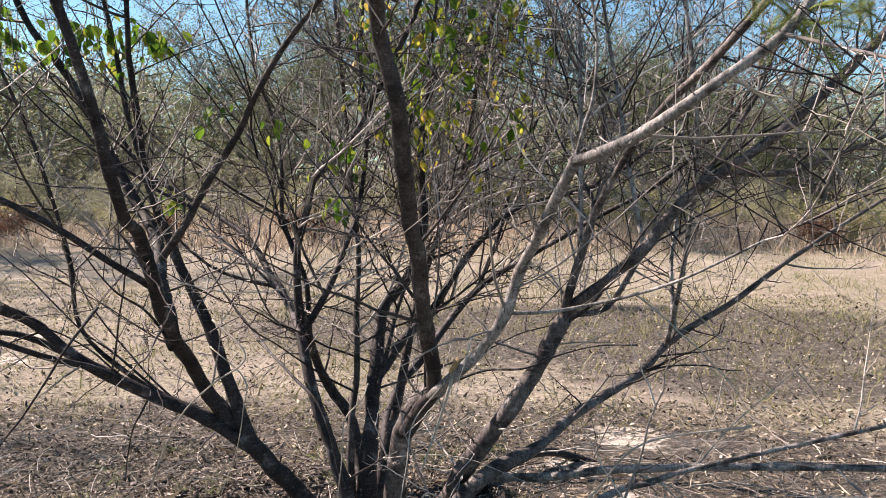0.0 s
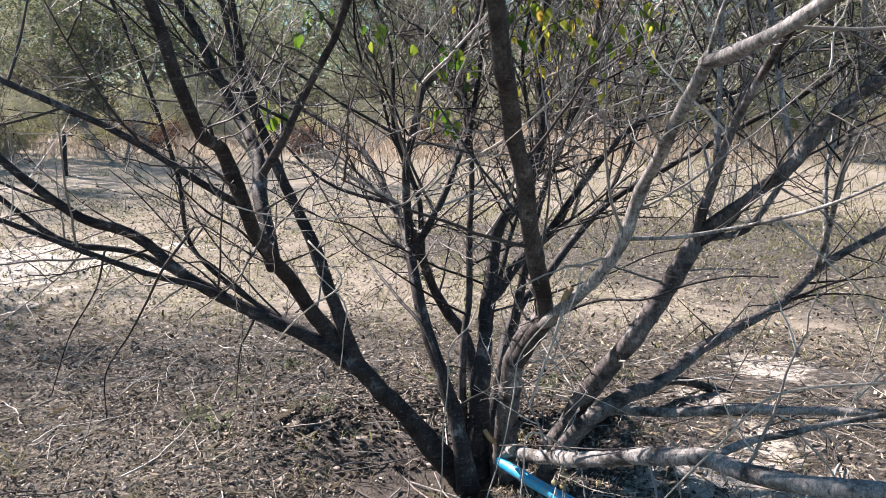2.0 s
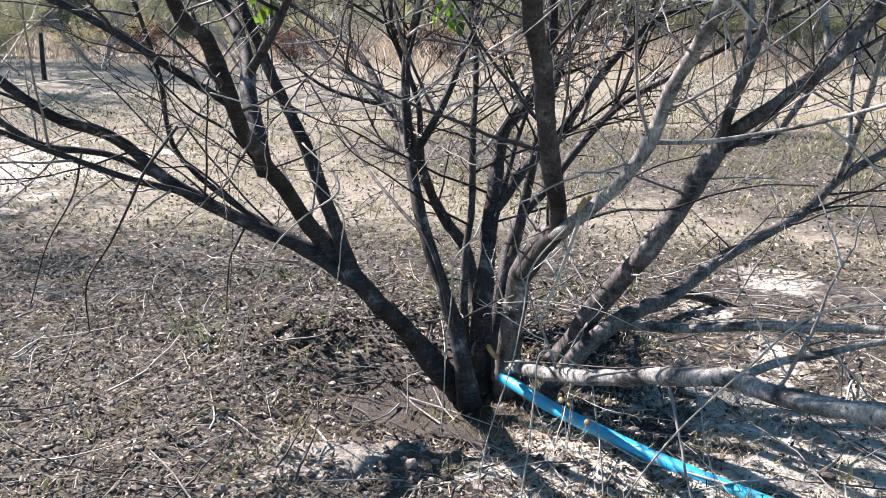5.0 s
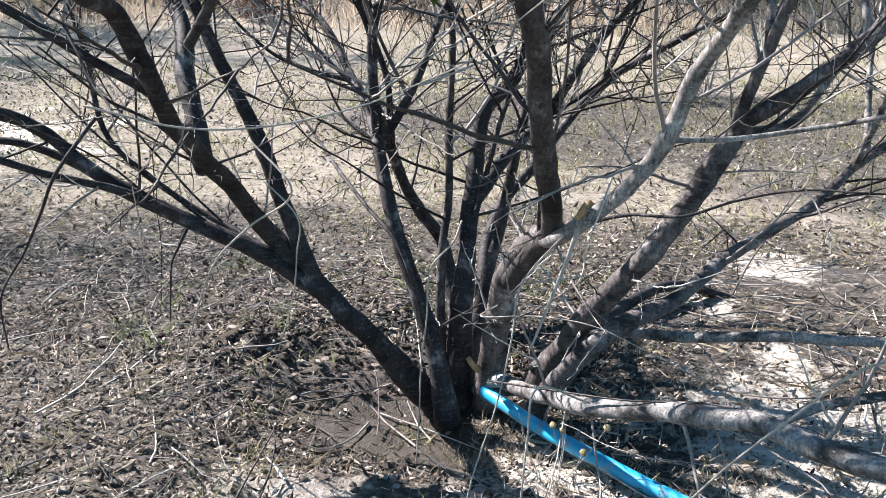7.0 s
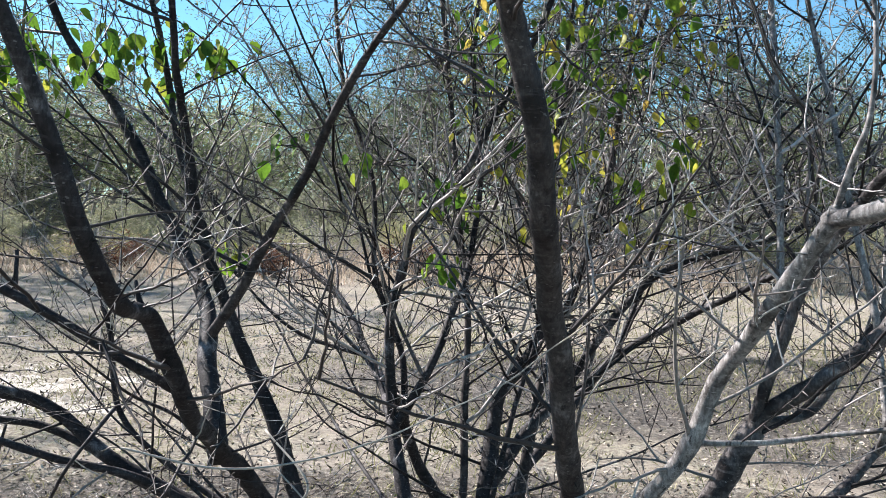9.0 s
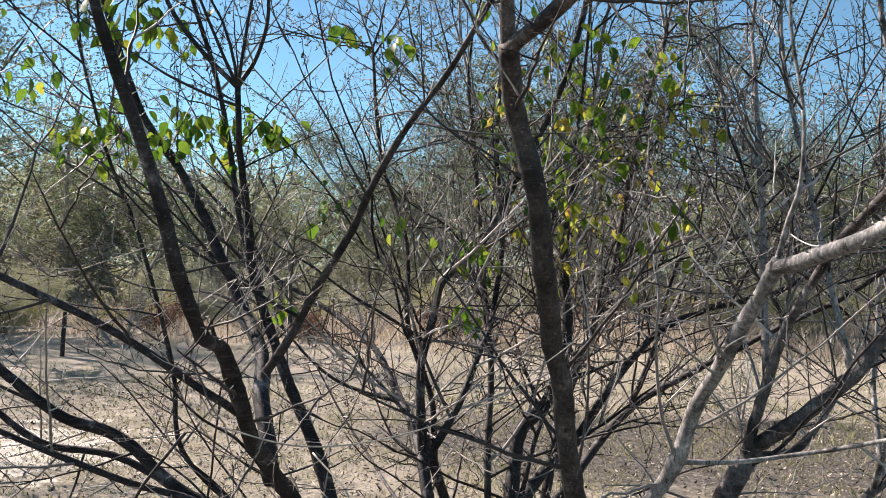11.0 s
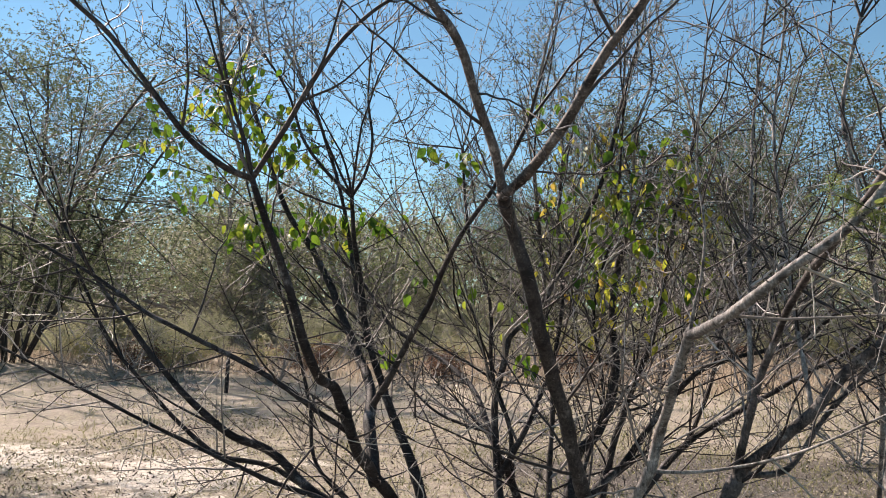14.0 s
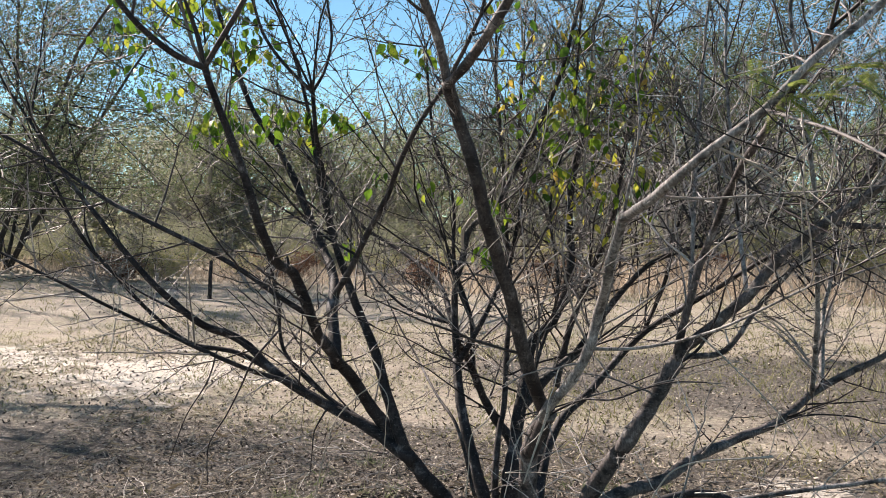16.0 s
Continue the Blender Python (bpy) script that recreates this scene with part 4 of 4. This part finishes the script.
# ---- dried weed by the pipe ----
weed = tagged(new("dried_weed"), "dried weed with round tan seed heads by the blue pipe", "weed")
weed.location = (0.06, 3.28, 0.0)
r = np.random.default_rng(8)
ball = bmesh.new()
bmesh.ops.create_icosphere(ball, subdivisions=2, radius=0.011)
for v in ball.verts:
    v.co *= 1 + 0.16 * noise.noise(v.co * 420)
ball_mesh = bpy.data.meshes.new("seed_head")
ball.to_mesh(ball_mesh)
ball.free()
ball_mesh.materials.append(SEED)
for hx, hy, hz in ((0.05, 3.3, 0.21), (0.06, 3.31, 0.175), (0.05, 3.29, 0.14), (0.02, 3.3, 0.15), (0.18, 3.25, 0.18), (0.11, 3.2, 0.12)):
    b = Builder()
    b.tube(np.array([(0.06 + r.normal(0, 0.01), 3.28 + r.normal(0, 0.01), -0.03), (hx * 0.6 + 0.024, hy, hz * 0.5), (hx, hy, hz)]), (0.0016, 0.0013, 0.001), 4, False)
    stalk = part("stalk", b, TWIG_PALE, weed, origin=(0.06, 3.28, 0.0))
    head = new("seed_head", ball_mesh)
    head.parent = stalk
    head.location = (hx - 0.06, hy - 3.28, hz)
limb("stub", shrub, CUTWOOD, 0.011, 0.009, (-0.24, 3.66, 0.15), (-0.255, 3.63, 0.18), (-0.27, 3.61, 0.215), label="pale freshly cut stub")

# ---- scrub round the clearing ----
def scrub(name, seed, height, stems, leaves, mat, label, category, wood=SCRUB_WOOD, blade=(0.05, 0.012), spread=0.5, low=0.25, droop=0.02, feathers=0, thick=0.011, fork=2):
    """A thorn tree or bush: trunks, limbs and a loose crown of small leaflets."""
    r = np.random.default_rng(seed)
    top = tagged(new(name), label, category)
    tips = []
    fine = Builder()
    for _ in range(stems):
        a = r.uniform(0, 2 * np.pi)
        way = (np.cos(a) * spread, np.sin(a) * spread, 1)
        line = grow(r, (np.cos(a) * 0.12 * height * 0.2, np.sin(a) * 0.12 * height * 0.2, -0.05), way, height * r.uniform(0.6, 0.85), 0.13, 0.02, 9)
        b = Builder()
        r0 = thick * height * r.uniform(0.8, 1.3)
        b.tube(line, np.linspace(r0, r0 * 0.35, 9), 6)
        part("trunk", b, wood, top)
        for i in range(fork, 9):
            for _ in range(3):
                o = r.normal(0, 1, 3) * (1, 1, 0.45)
                sub = grow(r, line[i] + (line[i - 1] - line[i]) * r.uniform(0, 1), unit(o) + (0, 0, 0.35), height * r.uniform(0.18, 0.42), 0.2, droop, 6)
                fine.tube(sub, np.linspace(r0 * 0.35, r0 * 0.1, 6), 3, False)
                for j in range(1, 6):
                    for _ in range(2):
                        t = grow(r, sub[j], unit(r.normal(0, 1, 3)) + (0, 0, 0.1), height * r.uniform(0.06, 0.16), 0.25, -0.02, 4)
                        if r.random() < 0.2:
                            fine.tube(t, np.linspace(r0 * 0.13, r0 * 0.05, 4), 3, False)
                        tips.append(t)
    tagged(part("limb_tangle", fine, wood, top), kind="stuff")
    if leaves:
        tips = np.array(tips)
        tips = tips[tips[:, :, 2].mean(1) > low * height]
        keep = tips[r.integers(0, len(tips), leaves)]
        u = r.uniform(0, 2.999, leaves)
        i = u.astype(int)
        at = keep[np.arange(leaves), i] + (keep[np.arange(leaves), i + 1] - keep[np.arange(leaves), i]) * (u - i)[:, None]
        at = at + r.normal(0, 0.012 * height, (leaves, 3))
        if feathers:
            # leaflets in rows along short stalks
            stalk = r.normal(0, 1, (leaves // feathers + 1, 3)) * (1, 1, 0.7)
            stalk /= np.linalg.norm(stalk, axis=1)[:, None]
            stalk = np.repeat(stalk, feathers, 0)[:leaves]
            at = np.repeat(at[: leaves // feathers + 1], feathers, 0)[:leaves] + stalk * (np.arange(leaves) % feathers)[:, None] * blade[0] * 0.42
        d = r.normal(0, 1, (leaves, 3)) * (1, 1, 0.6)
        d /= np.linalg.norm(d, axis=1)[:, None]
        n = np.cross(d, r.normal(0, 1, (leaves, 3)))
        n /= np.linalg.norm(n, axis=1)[:, None]
        ln = blade[0] * r.uniform(0.6, 1.4, leaves)[:, None]
        wd = blade[1] * r.uniform(0.7, 1.4, leaves)[:, None]
        c = Builder()
        c.quads(np.stack([at, at + d * ln * 0.5 + n * wd, at + d * ln, at + d * ln * 0.5 - n * wd], 1))
        tagged(part("crown", c, mat, top, smooth=False), kind="stuff")
    return top


def place(proto, spots, group):
    """The first spot takes the thing itself, the others copies of it."""
    tagged(proto, group=group)
    for x, y, s, turn in spots[1:]:
        c = copy_thing(proto, Matrix.LocRotScale((x, y, land(x, y) - 0.03), Euler((0, 0, turn)), None))
        c.scale = (s, s, s)
    x, y, s, turn = spots[0]
    proto.location, proto.rotation_euler, proto.scale = (x, y, land(x, y) - 0.03), (0, 0, turn), (s, s, s)


r = np.random.default_rng(5)


def arc(n, a0, a1, d0, d1, s0, s1):
    out = []
    for i in range(n):
        a = radians(a0 + (a1 - a0) * (i + r.uniform(0.1, 0.9)) / n)
        d = r.uniform(d0, d1)
        out.append((d * math.sin(a), d * math.cos(a), r.uniform(s0, s1), r.uniform(0, 6.28)))
    return out


tree_a = scrub("thorn_tree", 11, 6.2, 5, 14000, FINE_LEAF, "feathery green thorn tree at the edge of the clearing", "tree", blade=(0.075, 0.013), spread=0.45)
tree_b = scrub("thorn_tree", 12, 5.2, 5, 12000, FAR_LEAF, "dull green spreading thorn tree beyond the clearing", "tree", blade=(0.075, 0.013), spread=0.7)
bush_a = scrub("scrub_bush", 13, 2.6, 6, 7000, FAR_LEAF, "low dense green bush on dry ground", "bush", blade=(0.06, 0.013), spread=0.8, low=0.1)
bush_bare = scrub("bare_bush", 14, 2.3, 6, 900, DULL_LEAF, "nearly leafless grey thorn bush", "bush", blade=(0.04, 0.012), spread=0.75)
brown_tree = scrub("brown_tree", 19, 5.6, 8, 62000, NEAR_LEAF, "tall grey-brown thorn tree, thinly leaved", "tree", blade=(0.04, 0.009), spread=0.4, low=0.4, thick=0.005, fork=3)
bush_rust = scrub("rusty_bush", 15, 1.1, 7, 3500, RUST_LEAF, "low bush with rusty dry foliage", "bush", blade=(0.06, 0.014), spread=0.9, low=0.1)
near_tree = scrub("thorn_tree", 16, 5.2, 7, 140000, NEAR_LEAF, "thin feathery thorn tree standing near the shrub", "tree", wood=TWIG, blade=(0.024, 0.0065), spread=0.55, feathers=5, low=0.15, thick=0.006)
bush_pale = scrub("pale_bush", 21, 1.7, 5, 5500, PALE_LEAF, "sunlit yellow-green bush among dry grass", "bush", blade=(0.055, 0.014), spread=0.95, low=0.05, thick=0.007)
place(bush_pale, arc(8, -14, 26, 25, 36, 0.9, 1.5) + arc(11, -66, -14, 24, 30, 0.6, 1.1), "pale bushes")
bush_hazy = scrub("hazy_bush", 23, 2.7, 7, 22000, FAR_LEAF, "soft grey-green thorn bush, leaf colour paled for haze", "bush", blade=(0.042, 0.012), spread=0.85, low=0.03, thick=0.003, fork=1)
place(bush_hazy, arc(16, -72, -6, 28, 35, 0.7, 1.2) + arc(9, -6, 40, 28, 37, 0.7, 1.2), "hazy bushes")
# The second tree stands out of view, added to dapple the litter with shade.
place(near_tree, [(-20.5, 20.5, 2.6, 0.5), (-10.6, 5.7, 1.5, 2.1)], "near trees")
place(brown_tree, [(-0.3, 30.0, 2.35, 3.0), (-9.0, 46.0, 2.3, 1.0), (10.5, 46.0, 2.3, 5.0)], "thin brown trees")
place(tree_a, [(-16.0, 37.5, 1.8, 5.2), (-22.0, 34.0, 1.8, 0.9), (-1.6, 39.0, 1.9, 0.3), (0.9, 41.0, 1.8, 2.3), (11.5, 38.0, 1.3, 4.1), (7.2, 40.0, 1.45, 0.8), (10.9, 42.0, 1.6, 2.9), (14.9, 40.5, 1.5, 5.5), (18.7, 43.0, 1.6, 1.1), (-20.0, 13.5, 1.1, 4.0)] + arc(7, -70, -14, 41, 52, 1.35, 1.8) + arc(5, -14, 52, 46, 62, 1.5, 1.9), "trees round the clearing")
place(tree_b, arc(7, -72, -14, 40, 50, 1.4, 1.9) + arc(6, -14, 55, 42, 58, 1.4, 1.9), "trees round the clearing")
place(bush_a, arc(7, -72, -12, 38, 44, 1.2, 1.8) + arc(6, -12, 55, 38, 52, 1.2, 1.8), "bushes round the clearing")
place(bush_bare, [(9.2, 36.8, 1.3, 0.0), (1.9, 11.6, 0.62, 1.3), (1.0, 38.6, 1.5, 2.6), (-10.5, 19.0, 1.0, 1.0), (-7.5, 20.0, 1.1, 2.0), (19.5, 30.0, 1.2, 3.0), (-14.0, 17.5, 1.1, 4.0), (-2.5, 21.0, 1.0, 5.0), (3.0, 36.0, 1.2, 0.7), (16.5, 33.0, 1.3, 1.7), (-18.6, 16.5, 1.0, 2.2), (-5.5, 23.0, 1.1, 0.2)], "bare bushes")
place(bush_rust, [(9.8, 21.9, 1.15, 0.0), (-7.0, 22.0, 1.1, 1.0), (-3.5, 23.0, 1.2, 2.0), (-11.5, 22.5, 1.2, 3.0), (0.5, 31.5, 1.2, 4.0), (6.0, 34.5, 1.3, 5.0), (18.0, 29.0, 1.4, 1.5), (-15.5, 20.0, 1.1, 2.5)], "rusty bushes")

# far woods behind
b = Builder()
n = 190000
a = r.uniform(-1.5, 1.3, n)
d = 46 + 40 * r.uniform(0, 1, n) ** 1.4
x, y = d * np.sin(a), d * np.cos(a)
lump = np.sin(x * 0.55 + 1.3 * np.sin(y * 0.23)) + np.sin(y * 0.61 + x * 0.19) + 0.6 * np.sin(x * 1.37 + y * 0.9)
hmax = 6.4 + 0.085 * (d - 46) + 0.8 * lump + 0.7 * np.sin(a * 9)
z = rise(x, y) + hmax * r.uniform(0, 1, n) ** 1.25
at = np.stack([x, y, z], 1)
dd = r.normal(0, 1, (n, 3))
dd /= np.linalg.norm(dd, axis=1)[:, None]
nn = np.cross(dd, r.normal(0, 1, (n, 3)))
nn /= np.linalg.norm(nn, axis=1)[:, None]
s = (np.where(z - rise(x, y) < 2.0, r.uniform(0.2, 0.5, n), r.uniform(0.1, 0.3, n)) * (0.5 + d / 80))[:, None]
b.quads(np.stack([at, at + dd * s * 0.5 + nn * s * 0.35, at + dd * s, at + dd * s * 0.5 - nn * s * 0.35], 1))
tagged(new("far_woods", b.mesh("far_woods", FAR_LEAF, smooth=False)), "green scrubland woods in the distance, haze put into the colour", "woods", kind="stuff")

# ---- fence post ----
post = tagged(new("fence_post"), "weathered dark wooden fence post standing alone", "post")
px, py = -9.9, 15.9
b = Builder()
b.tube(np.array([(px, py, land(px, py) - 0.1), (px + 0.01, py, land(px, py) + 0.4), (px + 0.03, py, land(px, py) + 0.86)]), (0.045, 0.042, 0.036), 8)
part("shaft", b, BARK, post)


# ---- grass, litter and clods ----
def blades(name, mat, label, xs, ys, hs, width, lean, category="grass"):
    n = len(xs)
    zs = np.array([land(x, y) for x, y in zip(xs, ys)]) - 0.004
    at = np.stack([xs, ys, zs], 1)
    d = np.stack([r.normal(0, lean, n), r.normal(0, lean, n), np.ones(n)], 1)
    d /= np.linalg.norm(d, axis=1)[:, None]
    side = np.cross(d, r.normal(0, 1, (n, 3)))
    side /= np.linalg.norm(side, axis=1)[:, None]
    w2 = width * r.uniform(0.6, 1.4, n)[:, None]
    h = hs[:, None]
    bend = np.stack([r.normal(0, 0.25, n), r.normal(0, 0.25, n), np.zeros(n)], 1) * h
    midp, tip = at + d * h * 0.55, at + d * h + bend
    v = np.stack([at - side * w2, at + side * w2, midp + side * w2 * 0.8, midp - side * w2 * 0.8, tip], 1).reshape(-1, 3)
    b = Builder()
    b.v.append(v)
    i = np.arange(0, 5 * n, 5)[:, None]
    b.f.append(i + np.array([[0, 1, 2, 3]]))
    b.f.append(i + np.array([[3, 2, 4]]))
    b.n = 5 * n
    return tagged(new(name, b.mesh(name, mat, smooth=False)), label, category, kind="stuff")


def tufts(n, per, x0, x1, y0, y1, spread):
    cx, cy = r.uniform(x0, x1, n), r.uniform(y0, y1, n)
    q = np.array([noise.noise((a * 0.8, c * 0.8, 6.0)) + 0.6 * noise.noise((a * 2.6, c * 2.6, 1.0)) for a, c in zip(cx, cy)])
    keep = q + r.normal(0, 0.2, n) > -0.22
    cx, cy = cx[keep], cy[keep]
    n = len(cx)
    return np.repeat(cx, per) + r.normal(0, spread, n * per), np.repeat(cy, per) + r.normal(0, spread, n * per)


x, y = tufts(3200, 7, -7, 6, 2.2, 11, 0.06)
blades("dry_grass", STRAW, "short sparse dry straw grass on sandy soil", x, y, 0.012 + 0.09 * r.random(len(x)) ** 2, 0.0014, 0.7)
x, y = tufts(6500, 6, -9, 7, 5.6, 14, 0.07)
blades("dry_grass", GREENSTRAW, "short grey-green grass stubble on the sandy clearing", x, y, 0.012 + 0.07 * r.random(len(x)) ** 2, 0.0034, 0.8)
x, y = tufts(3200, 8, -18, 14, 7, 24, 0.10)
blades("dry_grass", GREENSTRAW, "thin half-green grass over the clearing", x, y, 0.03 + 0.2 * r.random(len(x)) ** 2.5, 0.0035, 0.6)
x, y = tufts(5200, 9, -3, 24, 6, 38, 0.14)
blades("dry_grass", GREENSTRAW, "yellow-green grass on the open side of the clearing", x, y, 0.04 + 0.24 * r.random(len(x)) ** 2.2, 0.0035, 0.55)
x, y = tufts(1500, 14, -30, 10, 20, 32, 0.3)
blades("russet_grass", REDGRASS, "russet dry grass along the edge of the bushes", x, y, r.uniform(0.15, 0.6, len(x)), 0.009, 0.35)
x, y = tufts(1500, 14, -8, 24, 21, 38, 0.4)
blades("russet_grass", REDGRASS, "tall faded pink-straw grass on the far side", x, y, r.uniform(0.2, 1.0, len(x)), 0.012, 0.35)
x, y = tufts(45, 16, -1.9, 0.4, 3.9, 5.2, 0.04)
blades("green_grass", FINE_LEAF, "dark green grass tufts behind the stems", x, y, r.uniform(0.03, 0.13, len(x)), 0.002, 0.7)
x, y = tufts(60, 14, -2.8, 1.5, 2.2, 4.2, 0.03)
blades("green_grass", GREENSTRAW, "few green grass tufts in damp litter", x, y, r.uniform(0.04, 0.12, len(x)), 0.0018, 0.6)

x, y = tufts(230, 11, -0.25, 1.5, 2.5, 3.7, 0.035)
blades("dry_weeds", STRAW, "low dry yellow weeds along the blue pipe", x, y, r.uniform(0.015, 0.085, len(x)), 0.0019, 0.75)
x, y = tufts(150, 9, -2.6, -0.7, 2.6, 4.4, 0.04)
blades("dry_weeds", STRAW, "flattened dry weeds in the leaf litter", x, y, r.uniform(0.02, 0.12, len(x)), 0.0015, 1.3)


def strewn(name, mat, label, n, x0, x1, y0, y1, ln, wd, tilt, category):
    xs, ys = r.uniform(x0, x1, n), r.uniform(y0, y1, n)
    keep = np.array([not bare(a, c) or q < 0.06 for a, c, q in zip(xs, ys, r.random(n))])
    xs, ys = xs[keep], ys[keep]
    n = len(xs)
    at = np.array([(a, c, land(a, c) + 0.004) for a, c in zip(xs, ys)])
    a = r.uniform(0, 6.28, n)
    d = np.stack([np.cos(a), np.sin(a), r.normal(0, tilt, n)], 1)
    s = np.stack([-np.sin(a), np.cos(a), r.normal(0, tilt, n)], 1)
    l2 = (ln * r.uniform(0.4, 1.5, n))[:, None]
    w2 = (wd * r.uniform(0.6, 1.4, n))[:, None]
    up = np.array([0, 0, 1]) * (np.abs(r.normal(0, 0.25, n))[:, None] * w2 + np.abs(d[:, 2:]) * l2)
    b = Builder()
    b.quads(np.stack([at - d * l2 + up, at + s * w2 + up, at + d * l2 + up, at - s * w2 + up * 0.3], 1))
    return tagged(new(name, b.mesh(name, mat, smooth=False)), label, category, kind="stuff")


strewn("leaf_litter", LITTER, "brown and pale fallen leaves covering the earth", 34000, -4.2, 3.0, 1.8, 6.4, 0.011, 0.0042, 0.4, "leaf litter")
strewn("leaf_litter", LITTER, "scattered dry leaves over the clearing", 30000, -8, 6, 5, 13, 0.018, 0.008, 0.4, "leaf litter")
strewn("leaf_litter", LITTER, "thick bed of dry leaves beside the stems", 24000, -3.6, 0.5, 2.1, 5.4, 0.0115, 0.0048, 0.45, "leaf litter")
strewn("straw_litter", STRAW, "pale broken straws lying flat", 9000, -4.4, 3.2, 1.8, 6.4, 0.05, 0.0014, 0.16, "straw")

b = Builder()
for _ in range(650):
    x0, y0 = r.uniform(-3.0, 2.6), r.uniform(2.0, 5.6)
    t = grow(r, (x0, y0, land(x0, y0) + r.uniform(0.005, 0.03)), (r.normal(), r.normal(), 0.0), r.uniform(0.15, 0.6), 0.12, 0.0, 6)
    t[:, 2] = [max(q[2], land(q[0], q[1]) + 0.003) for q in t]
    b.tube(t, np.linspace(0.004, 0.0018, 6) * r.uniform(0.35, 1.4), 4, False)
tagged(new("fallen_twigs", b.mesh("fallen_twigs", TWIG_GREY)), "thin dead twigs fallen on the earth", "twigs", kind="stuff")

ico = bmesh.new()
bmesh.ops.create_icosphere(ico, subdivisions=1, radius=1)
iv = np.array([v.co[:] for v in ico.verts])
iface = [tuple(v.index for v in f.verts) for f in ico.faces]
ico.free()
b = Builder()
for i in range(6500):
    a, d = r.uniform(0, 6.28), abs(r.normal(0.9, 0.6))
    x0, y0 = -0.45 + 1.3 * d * math.cos(a), 3.55 + 0.9 * d * math.sin(a)
    s = 0.003 + 0.022 * r.random() ** 7
    if ((x0 + 0.47) / 0.40) ** 2 + ((y0 - 3.60) / 0.26) ** 2 < 1:
        continue
    b.add(iv * (1 + r.normal(0, 0.18, (len(iv), 1))) * (s, s * r.uniform(0.6, 1), s * r.uniform(0.45, 0.8)) + (x0, y0, land(x0, y0) + s * 0.2), iface)
tagged(new("earth_clods", b.mesh("earth_clods", CLOD, smooth=False)), "crumbled clods of earth dug up round the stems", "clods", kind="stuff")
b = Builder()
for i in range(1700):
    x0, y0 = r.normal(-1.05, 0.30), r.normal(4.25, 0.26)
    if i % 3 == 0:
        x0, y0 = r.normal(-0.15, 0.22), r.normal(4.25, 0.18)
    s = 0.004 + 0.018 * r.random() ** 3
    b.add(iv * (1 + r.normal(0, 0.2, (len(iv), 1))) * (s, s * r.uniform(0.6, 1), s * r.uniform(0.5, 0.9)) + (x0, y0, land(x0, y0) + s * 0.25), iface)
tagged(new("dug_earth", b.mesh("dug_earth", DARK_CLOD, smooth=False)), "dark damp lumps of earth heaped behind the stems", "clods", kind="stuff")
